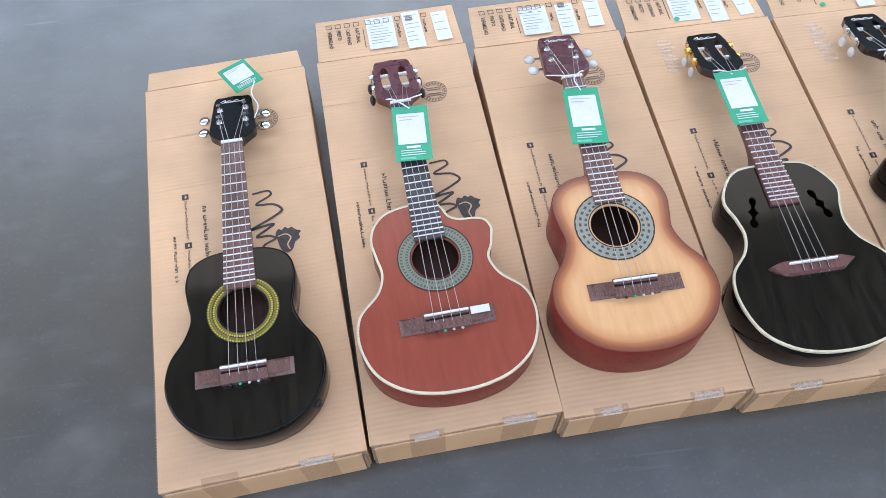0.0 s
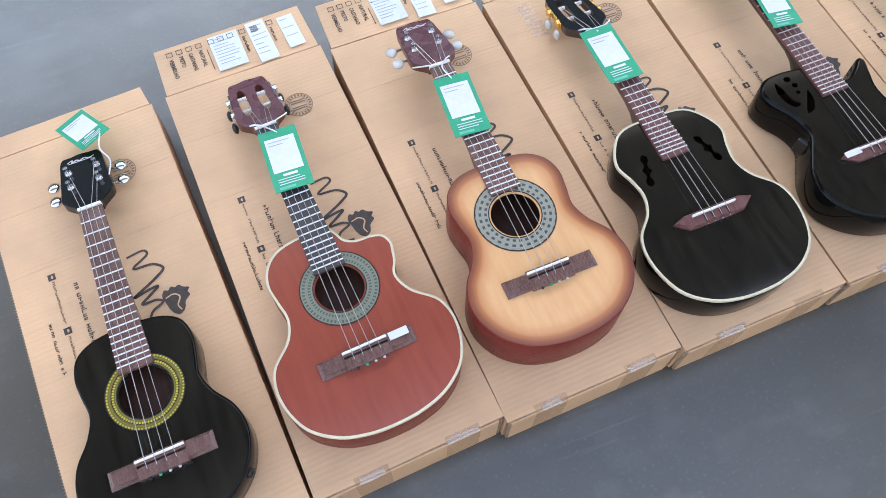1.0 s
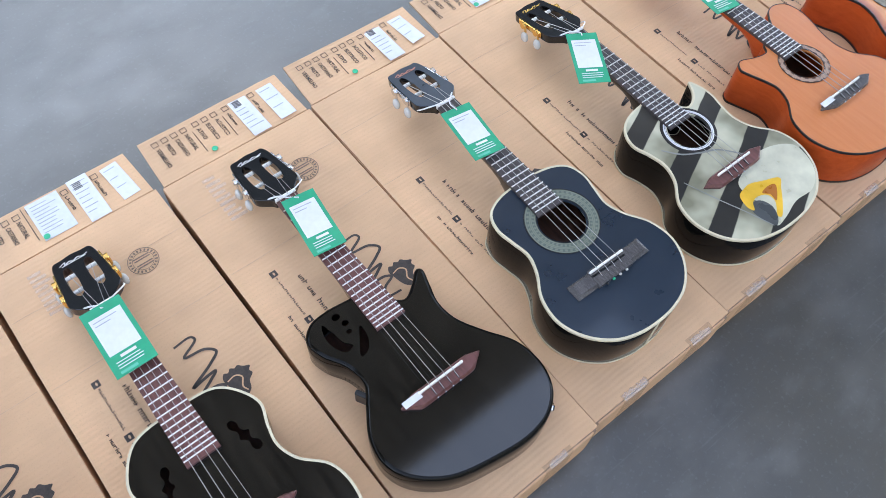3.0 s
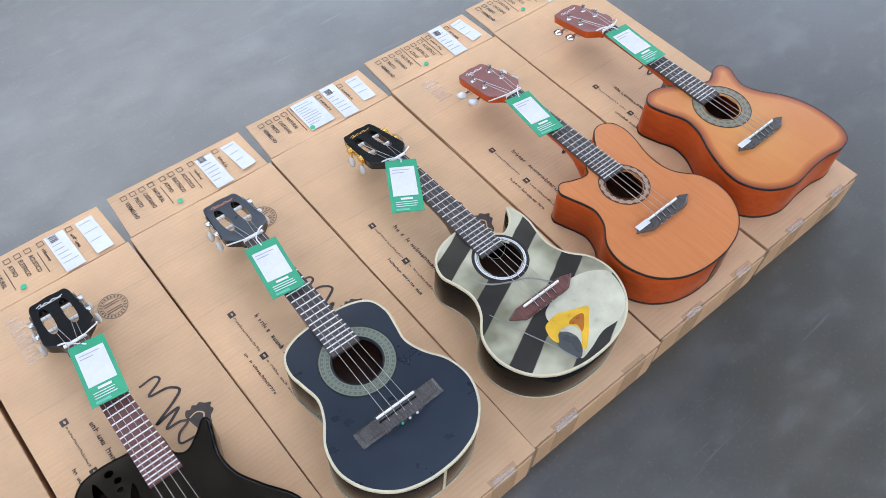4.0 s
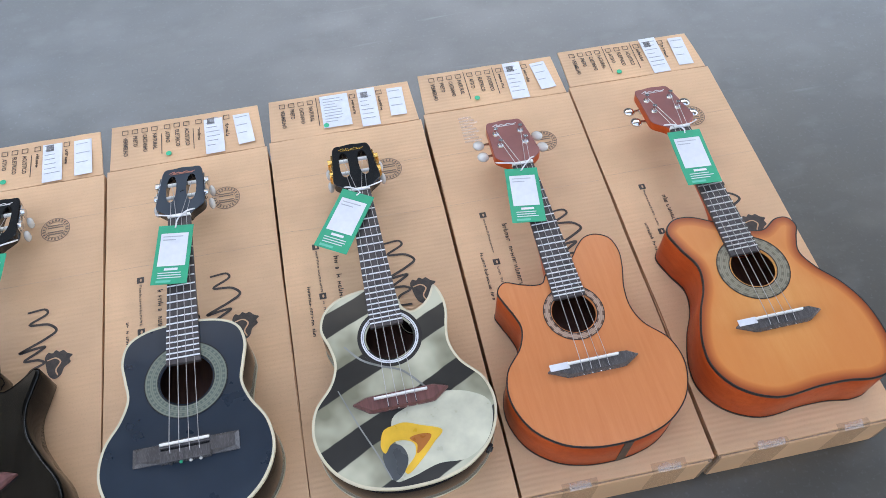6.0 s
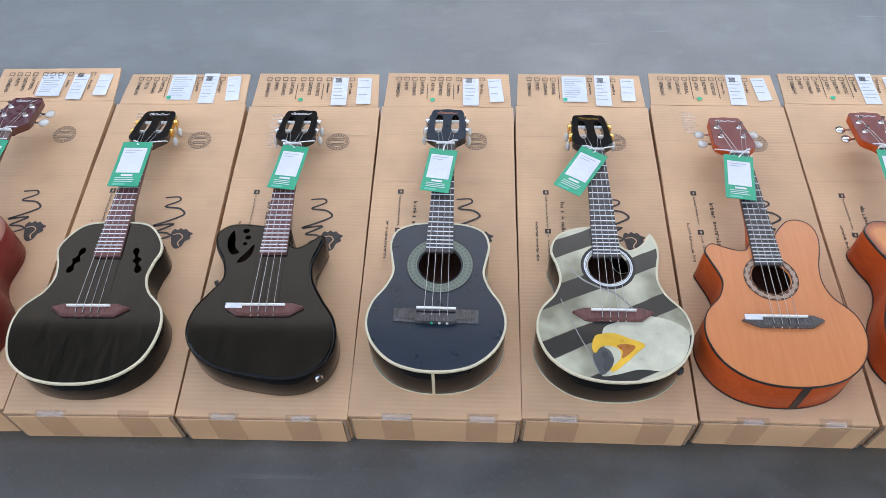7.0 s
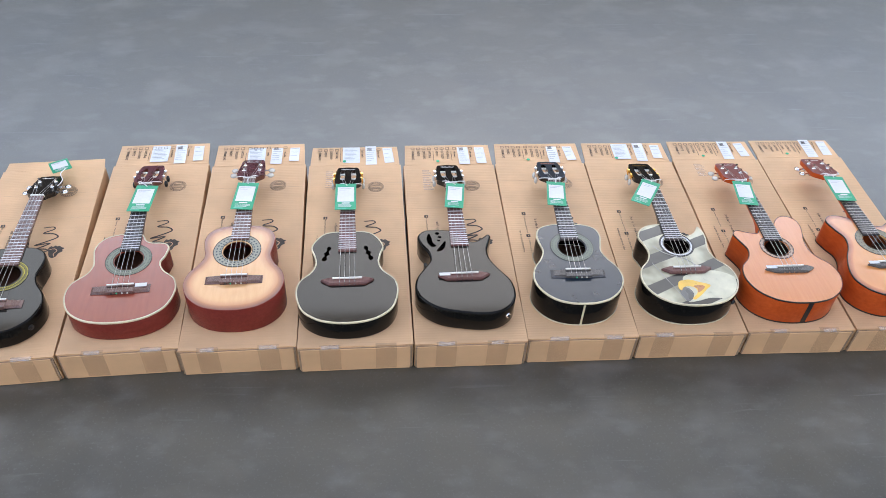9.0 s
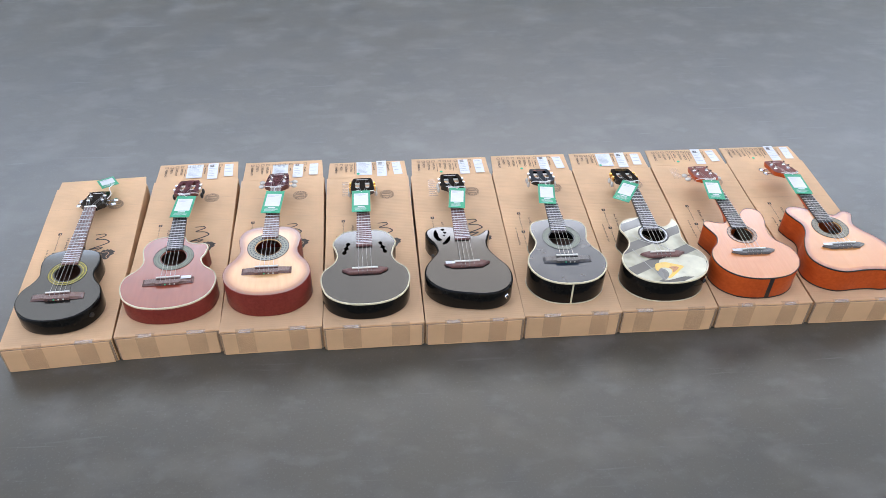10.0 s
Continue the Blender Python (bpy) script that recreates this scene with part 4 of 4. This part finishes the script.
def make_guitar(spec):
    g = thing("small_guitar", pose(spec["at"][0], spec["at"][1], H + 0.0006, 0, 0, spec["turn"]), spec["label"], "guitar", "row of small guitars")
    outline = spline(spec["outline"], 6)
    depth = spec["depth"]
    holes = list(spec.get("slots", []))
    hole = spec.get("hole")
    if hole:
        holes.append(disc_loop(hole[0], hole[1], hole[2], n=48))
    top = make_body(g, outline, holes, depth, spec["top"], spec["side"], spec.get("edge", 0.0012), spec.get("rim"))
    if spec.get("binding"):
        make_binding(g, outline, depth, spec["binding"], spec.get("bind_w", 0.0028))
    if spec.get("low_binding"):
        make_binding(g, outline, 0.0040, spec["low_binding"], 0.0015, 0.0034, "back_binding")
    if hole and spec.get("rosette"):
        r = spec["rosette"]
        make_rosette(g, hole[0], hole[1], hole[2], r[0], depth, r[1], r[2], r[3])
    if spec.get("tail"):
        x, w, mat = spec["tail"]
        near = min(outline, key=lambda p: abs(p.x - x) + (10 if p.y > 0 else 0))
        part("tail_strip", quick_box(near.x - w, near.x + w, near.y - 0.0009, near.y + 0.004, 0.003, depth - 0.003), mat, g, "contrasting strip down the tail of the side")
    if spec.get("jack"):
        x, mat = spec["jack"]
        near = min(outline, key=lambda p: abs(p.x - x) + (10 if p.y > -0.02 else 0))
        k = outline.index(near)
        t = (outline[(k + 1) % len(outline)] - outline[k - 1]).normalized()
        n = Vector((t.y, -t.x, 0))
        c = near + Vector((0, 0, depth * 0.55))
        part("jack_socket", cylinder(bmesh.new(), c - n * 0.003, c + n * 0.003, 0.0075, 0.0065, n=16), mat, g, "round output socket")
        part("strap_pin", cylinder(bmesh.new(), c + n * 0.002, c + n * 0.005, 0.0035, n=12), DARK_HOLE, g)
    nut, end = spec["nut"], spec["board_end"]
    make_neck(g, nut, end, spec["joint"], depth, depth, spec["board"], spec["neck"])
    posts = make_head(g, nut, depth, spec["head"], spec["face"], spec["neck"], spec["metal"], spec["button"], spec["logo"], spec.get("crest", 0.0))
    sy = make_bridge(g, spec["bridge"], depth, spec["bridge_mat"], spec.get("sticker", 0))
    order = {-1: [p for p in posts if p.x < 0], 1: [p for p in posts if p.x > 0]}
    for k in range(4):
        xs, xn = (-0.018, -0.006, 0.006, 0.018)[k], (-0.0115, -0.0038, 0.0038, 0.0115)[k]
        side = order[-1 if k < 2 else 1]
        post = side[0] if k in (0, 3) else side[1]
        z0 = depth + (0.0128 if spec["bridge"] == "block" else 0.0121)
        pts = [Vector((xs, -0.004 if spec["bridge"] == "block" else -0.008, depth + 0.0092)), Vector((xs, sy, z0)), Vector((xn, nut + 0.001, depth + 0.0082)), post]
        part("string", tube(pts, 0.0004 if k > 1 else 0.0005, 5), STEEL, g)
    return g, top


STD_RIM = [(0.005, 0.86), (0.010, 0.62), (0.017, 0.32), (0.026, 0.10), (0.036, 0.0)]
HON_RIM = [(0.003, 0.95), (0.007, 0.76), (0.011, 0.56), (0.015, 0.40)]
g4_outline = [(0, -0.116), (0.045, -0.120), (0.080, -0.112), (0.106, -0.090), (0.118, -0.056), (0.113, -0.014), (0.089, 0.026), (0.071, 0.062), (0.068, 0.094), (0.076, 0.122), (0.082, 0.146), (0.075, 0.151),
              (0.056, 0.136), (0.036, 0.125), (0.024, 0.134), (0.020, 0.166), (-0.022, 0.170), (-0.058, 0.174), (-0.086, 0.170), (-0.103, 0.152), (-0.099, 0.124), (-0.082, 0.092), (-0.078, 0.062),
              (-0.095, 0.034), (-0.114, 0.002), (-0.119, -0.034), (-0.106, -0.066), (-0.068, -0.098)]
g8_outline = [(0.012, -0.101), (0.050, -0.102), (0.085, -0.107), (0.110, -0.102), (0.126, -0.085), (0.134, -0.048), (0.130, -0.002), (0.114, 0.036), (0.090, 0.068), (0.079, 0.096), (0.087, 0.120), (0.096, 0.139), (0.089, 0.155),
              (0.071, 0.157), (0.046, 0.143), (0.026, 0.146), (-0.018, 0.171), (-0.052, 0.188), (-0.078, 0.188), (-0.094, 0.172), (-0.086, 0.138), (-0.073, 0.106), (-0.078, 0.074), (-0.099, 0.034), (-0.115, -0.012), (-0.115, -0.046), (-0.094, -0.080), (-0.050, -0.103)]
g7_right = [(0.080, 0.104), (0.089, 0.136), (0.093, 0.164), (0.086, 0.188), (0.068, 0.198), (0.051, 0.196), (0.036, 0.183), (0.021, 0.165)]
g7_left = [(-0.082, 0.092), (-0.092, 0.118), (-0.096, 0.134), (-0.084, 0.147), (-0.060, 0.139), (-0.042, 0.134), (-0.030, 0.135), (-0.021, 0.148)]
g6_right = [(0.080, 0.092), (0.085, 0.116), (0.084, 0.139), (0.0765, 0.159), (0.0750, 0.1595), (0.064, 0.141), (0.050, 0.129), (0.036, 0.125), (0.026, 0.134), (0.021, 0.154), (0.010, 0.170)]
g1_right = [(0.0855, 0.106), (0.089, 0.120), (0.0915, 0.134), (0.085, 0.149), (0.070, 0.155), (0.048, 0.157), (0.034, 0.165), (0.027, 0.180), (0.018, 0.192)]
f_radii = [0.0030, 0.0062, 0.0058, 0.0028, 0.0040, 0.0082, 0.0040, 0.0028, 0.0052, 0.0056, 0.0025]

SPECS = [
    dict(at=(-1.076, 0.097), turn=2.0, depth=0.052, outline=full_body(0.1065, 0.071, 0.0775, -0.088, 0.193, dy=0.014), top=BLACK_GLOSS, side=BLACK_SIDE, edge=0.0035, hole=(0.002, 0.094, 0.033),
         rosette=(0.050, ROS_YELLOW, ((0.0505, 0.0492), (0.0428, 0.0418), (0.0362, 0.0350)), BLACK_TRIM), nut=0.383, board_end=0.126, joint=0.191, board=ROSEWOOD, neck=BLACK_SATIN, head="solid", face=BLACK_SATIN, metal=CHROME,
         button=CHROME, logo=LOGO_INK, bridge="block", bridge_mat=ROSEWOOD, jack=(0.088, DARK_HOLE), label="glossy black small guitar with yellow rosette lying on a carton"),
    dict(at=(-0.8005, 0.131), turn=3.0, depth=0.058, outline=full_body(0.1235, 0.0775, 0.085, -0.101, 0.194, right=g1_right, dy=0.010), top=RED_TOP, side=RED_SIDE, hole=(0.002, 0.100, 0.0335), binding=CREAM,
         rosette=(0.0535, ROS_GREEN, ((0.0540, 0.0528), (0.0365, 0.0352)), BLACK_TRIM), nut=0.385, board_end=0.129, joint=0.192, board=EBONY, neck=NECK_RED, head="slotted", face=HEAD_MAROON, metal=CHROME,
         button=DARK_HOLE, logo=HEAD_MAROON, bridge="block", bridge_mat=ROSEWOOD, sticker=1, label="red-brown cutaway small guitar with cream binding on a carton"),
    dict(at=(-0.541, 0.136), turn=0.7, depth=0.077, outline=full_body(0.115, 0.078, 0.085, -0.094, 0.191, dy=0.008), top=BURST_TOP, side=RED_SIDE, hole=(-0.003, 0.100, 0.034), rim=STD_RIM,
         rosette=(0.0565, ROS_BLUE, ((0.0570, 0.0556), (0.0375, 0.0360)), BLACK_TRIM), nut=0.375, board_end=0.137, joint=0.189, board=ROSEWOOD, neck=NECK_RED, head="solid", face=HEAD_MAROON, metal=CHROME,
         button=PEARL, logo=LOGO_INK, bridge="block", bridge_mat=ROSEWOOD, label="sunburst small guitar with dark red sides on a carton"),
    dict(at=(-0.280, 0.141), turn=0.8, depth=0.057, outline=full_body(0.1195, 0.0765, 0.0885, -0.128, 0.179, dy=-0.012), top=BLACK_GLOSS, side=BLACK_SIDE, binding=CREAM,
         slots=[lobe(-0.051, 0.099, 0.052, radians(74), f_radii), lobe(0.051, 0.099, 0.052, radians(107), f_radii)], nut=0.357, board_end=0.104, joint=0.176, board=ROSEWOOD_RED, neck=NECK_DARK, head="slotted",
         face=BLACK_SATIN, metal=GOLD, button=PEARL, logo=LOGO_INK, bridge="boat", bridge_mat=ROSEWOOD_RED, label="glossy black small guitar with two wavy sound holes on a carton"),
    dict(at=(-0.001, 0.145), turn=0.7, depth=0.062, outline=g4_outline, top=BLACK_GLOSS, side=BLACK_SIDE, edge=0.005,
         slots=[spline([(-0.074, 0.158), (-0.081, 0.141), (-0.079, 0.122), (-0.070, 0.108), (-0.058, 0.111), (-0.066, 0.123), (-0.069, 0.142)], 4),
                spline([(-0.035, 0.128), (-0.047, 0.112), (-0.059, 0.092), (-0.048, 0.093), (-0.037, 0.107)], 4),
                disc_loop(-0.053, 0.157, 0.0058, 0.0048, 14), disc_loop(-0.048, 0.143, 0.0050, 0.0044, 14), disc_loop(-0.051, 0.130, 0.0038, 0.0032, 12)],
         nut=0.353, board_end=0.107, joint=0.166, board=ROSEWOOD_RED, neck=BLACK_SATIN, head="slotted", face=BLACK_SATIN, metal=CHROME, button=PEARL, logo=LOGO_INK, bridge="boat", bridge_mat=ROSEWOOD_RED, sticker=-1,
         jack=(0.095, CHROME), label="glossy black cutaway small guitar with leaf-shaped slots on a carton"),
    dict(at=(0.272, 0.131), turn=-0.8, depth=0.077, outline=full_body(0.108, 0.0735, 0.0815, -0.096, 0.182, dy=0.004), top=BLUE_BLACK, side=BLACK_SIDE, hole=(0.002, 0.096, 0.0345), binding=CREAM, low_binding=CREAM,
         rosette=(0.0535, ROS_DARK, ((0.0540, 0.0530), (0.0372, 0.0362)), BLACK_TRIM), nut=0.358, board_end=0.118, joint=0.180, board=EBONY, neck=BLACK_SATIN, head="slotted", face=BLUE_BLACK, metal=CHROME,
         button=PEARL, logo=LOGO_RED, bridge="block", bridge_mat=GREY_WOOD, tail=(0.0, 0.0022, CREAM), label="blue-black satin small guitar with cream binding on a carton"),
    dict(at=(0.5455, 0.1405), turn=0.0, depth=0.071, outline=full_body(0.1185, 0.078, 0.090, -0.114, 0.172, right=g6_right, dy=-0.010), top=ART, side=BLACK_SIDE, hole=(0.001, 0.0925, 0.0325), binding=CREAM, low_binding=CREAM,
         rosette=(0.044, BLACK_TRIM, ((0.0392, 0.0372), (0.0366, 0.0352)), PAPER), nut=0.343, board_end=0.108, joint=0.168, board=EBONY, neck=BLACK_SATIN, head="slotted", face=BLACK_SATIN, metal=GOLD,
         button=PEARL, logo=GOLD, bridge="boat", bridge_mat=ROSEWOOD_RED, jack=(0.098, DARK_HOLE), label="small guitar painted in cream and black bands on a carton"),
    dict(at=(0.802, 0.132), turn=0.2, depth=0.075, outline=full_body(0.120, 0.078, 0.085, -0.109, 0.180, right=g7_right, left=g7_left, dy=-0.004), top=CEDAR_TOP, side=ORANGE_SIDE, hole=(-0.001, 0.081, 0.0305), binding=BLACK_TRIM, bind_w=0.0010,
         low_binding=BLACK_TRIM, rosette=(0.0420, ROS_BROWN, ((0.0424, 0.0414), (0.0330, 0.0318)), BLACK_TRIM), nut=0.344, board_end=0.103, joint=0.150, board=EBONY, neck=ORANGE_SIDE, head="solid", face=HEAD_ROSE, metal=CHROME,
         button=PEARL, logo=LOGO_INK, bridge="boat_soft", bridge_mat=GREY_WOOD, sticker=-1, tail=(0.012, 0.0060, BLACK_TRIM), label="orange cedar small guitar with uneven double cutaway on a carton"),
    dict(at=(1.070, 0.141), turn=0.6, depth=0.075, outline=g8_outline, top=HONEY_TOP, side=ORANGE_SIDE, hole=(0.003, 0.086, 0.0315), rim=HON_RIM, binding=BLACK_TRIM, bind_w=0.0014, low_binding=BLACK_TRIM,
         rosette=(0.0515, ROS_OLIVE, ((0.0520, 0.0508), (0.0345, 0.0333)), BLACK_TRIM), nut=0.352, board_end=0.108, joint=0.160, board=EBONY, neck=ORANGE_SIDE, head="solid", face=HEAD_ROSE, metal=CHROME,
         button=CHROME, logo=LOGO_INK, bridge="boat_soft", bridge_mat=GREY_WOOD, sticker=-1, label="honey sunburst small guitar with wavy tail on a carton"),
]
guitars = [make_guitar(s) for s in SPECS]

# painted patches on the banded guitar
g6, top6 = guitars[6]
z6 = SPECS[6]["depth"] + 0.0006
part("pale_patch", shape(spline([(-0.026, -0.103), (-0.010, -0.075), (-0.020, -0.048), (-0.016, -0.022), (0.006, -0.011), (0.046, 0.000), (0.084, -0.006), (0.110, -0.024), (0.1105, -0.045), (0.096, -0.075), (0.066, -0.093), (0.030, -0.092), (-0.004, -0.101)], 5), z6), WHITE_PAINT, top6)
part("grey_patch", shape(spline([(-0.036, -0.066), (-0.024, -0.056), (-0.012, -0.060), (-0.006, -0.076), (-0.014, -0.094), (-0.027, -0.102), (-0.035, -0.084)], 5), z6 + 0.0002), SILVER_PAINT, top6)
part("yellow_patch", shape(spline([(-0.036, -0.049), (-0.030, -0.036), (-0.016, -0.032), (-0.003, -0.031), (0.018, -0.039), (0.043, -0.051), (0.030, -0.064), (0.010, -0.083), (-0.010, -0.097), (-0.013, -0.093), (0.004, -0.074), (0.004, -0.060), (-0.012, -0.053), (-0.024, -0.056), (-0.033, -0.066), (-0.037, -0.058)], 5), z6 + 0.0004), YELLOW, top6)
part("orange_patch", shape(spline([(0.000, -0.053), (0.016, -0.050), (0.028, -0.054), (0.016, -0.068), (0.006, -0.074), (0.008, -0.062)], 4), z6 + 0.0006), plain("burnt_orange_paint", (0.40, 0.13, 0.02), 0.3, coat=0.7), top6)
for pts, wide in (([(-0.079, 0.029), (-0.060, -0.023), (-0.043, -0.064), (-0.030, -0.100)], 0.0018), ([(-0.062, 0.090), (-0.042, 0.066), (-0.018, 0.052), (0.008, 0.040), (0.033, 0.012)], 0.0030)):
    part("painted_arc", ribbon(spline(pts, 8, False), wide, z6 + 0.0003), SILVER_ARC, top6)

# the small control panel on the cutaway black guitar's side
p4 = guitars[4][0]
m4 = Matrix.Translation((-0.0815, 0.045, 0.038)) @ Matrix.Rotation(radians(28), 4, "Z")
part("control_panel", quick_box(-0.0035, 0.004, -0.020, 0.020, -0.014, 0.014, m4, 0.002), DARK_HOLE, p4, "small black preamp panel in the side")

# ---------------------------------------------------------------- hang tags


def make_tag(i, x, y, z, turn, w, h, gi, tip=0.0, sag=0.0):
    t = thing("hang_tag", pose(x, y, z, tip, 0, turn), "green hang tag with white label tied on by cord", "tag", "green hang tags")
    rnd = random.Random(i)

    def zz(py):
        return sag * ((py / h) ** 2 - 0.1)
    bm = bmesh.new()
    n = 8
    rows = []
    for k in range(n + 1):
        py = -h / 2 + h * k / n
        rows.append([bm.verts.new((px, py, zz(py) + dz)) for dz in (0, 0.0007) for px in (-w / 2, -w / 6, w / 6, w / 2)])
    for a, b in zip(rows, rows[1:]):
        for q in (0, 1, 2, 4, 5, 6):
            bm.faces.new((a[q], a[q + 1], b[q + 1], b[q]))
        for p, q in ((0, 4), (3, 7)):
            bm.faces.new((a[p], b[p], b[q], a[q]))
    for r in (rows[0], rows[-1]):
        bm.faces.new((r[0], r[1], r[2], r[3], r[7], r[6], r[5], r[4]))
    card = part("card", bm, GREEN, t)

    def patch(x0, x1, y0, y1, lift):
        b2 = bmesh.new()
        last = None
        for k in range(7):
            py = y0 + (y1 - y0) * k / 6
            cur = (b2.verts.new((x0, py, zz(py) + lift)), b2.verts.new((x1, py, zz(py) + lift)))
            if last:
                b2.faces.new((last[0], last[1], cur[1], cur[0]))
            last = cur
        return b2
    lab = part("label", patch(-w * 0.39, w * 0.39, -h * 0.20, h * 0.36, 0.0012), PAPER, card, "white paper label")
    for k in range(2):
        yy = h * (0.30 - 0.055 * k)
        part("printed_bar", patch(-w * 0.32, w * (0.25 - 0.2 * k), yy - 0.0008, yy + 0.0008, 0.0016), GREY_INK, lab)
    part("printed_title", patch(-w * 0.18, w * 0.20, -h * 0.275, -h * 0.235, 0.0012), PAPER, card)
    for k in range(3):
        yy = -h * (0.315 + 0.04 * k)
        part("printed_bar", patch(-w * 0.34, w * rnd.uniform(0.2, 0.36), yy - 0.0007, yy + 0.0007, 0.0012), PAPER_GREY, card)
    part("small_print", patch(-w * 0.36, w * 0.05, -h * 0.475, -h * 0.435, 0.0011), plain("pale_green_print", (0.10, 0.45, 0.30), 0.5) if i == 0 else bpy.data.materials["pale_green_print"], card)
    return t


TAGS = ((-1.079, 0.633, 0.120, 29.0, 0.051, 0.076, -12, 0.002), (-0.811, 0.445, 0.155, -2.0, 0.056, 0.108, -2, 0.004), (-0.546, 0.425, 0.175, -4.0, 0.055, 0.107, 0, 0.003), (-0.289, 0.441, 0.155, 0.0, 0.055, 0.108, -1, 0.003),
        (-0.001, 0.433, 0.160, -7.0, 0.049, 0.103, -1, 0.006), (0.268, 0.417, 0.175, -8.0, 0.050, 0.100, -1, 0.003), (0.515, 0.426, 0.168, -31.5, 0.051, 0.107, 0, 0.003), (0.785, 0.411, 0.173, -8.0, 0.050, 0.101, -1, 0.003), (1.059, 0.425, 0.173, -4.0, 0.053, 0.106, -1, 0.003))
for i, (x, y, z, turn, w, h, tip, sag) in enumerate(TAGS):
    make_tag_ob = make_tag(i, x, y, z, turn, w, h, i, tip, sag)
    s = SPECS[i]
    to_tag = make_tag_ob.matrix_world.inverted() @ pose(s["at"][0], s["at"][1], H, 0, 0, s["turn"])
    nut, d = s["nut"], s["depth"]
    side = -1 if i in (2, 5, 7) else 1
    if i == 0:
        path = [(0.036, nut + 0.050, d - 0.004), (0.043, nut + 0.075, d - 0.004), (0.035, nut + 0.095, d + 0.002)]
        tail = [(0.010, -0.036, 0.004)]
    else:
        path = [(side * 0.034, nut + 0.030, d - 0.018), (side * 0.036, nut + 0.016, d - 0.002), (side * 0.018, nut + 0.002, d + 0.010), (0.002, nut - 0.003, d + 0.011), (-side * 0.012, nut + 0.004, d + 0.0105), (-side * 0.022, nut + 0.014, d + 0.001), (-side * 0.012, nut + 0.004, d + 0.011), (0.0, nut - 0.008, d + 0.012)]
        tail = [(0.0, h * 0.44, 0.0035)]
    pts = [to_tag @ Vector(p) for p in path] + [Vector(p) for p in tail]
    part("cord", tube(spline(pts, 4, False), 0.0011, 6), CORD, make_tag_ob, "thin white cord")
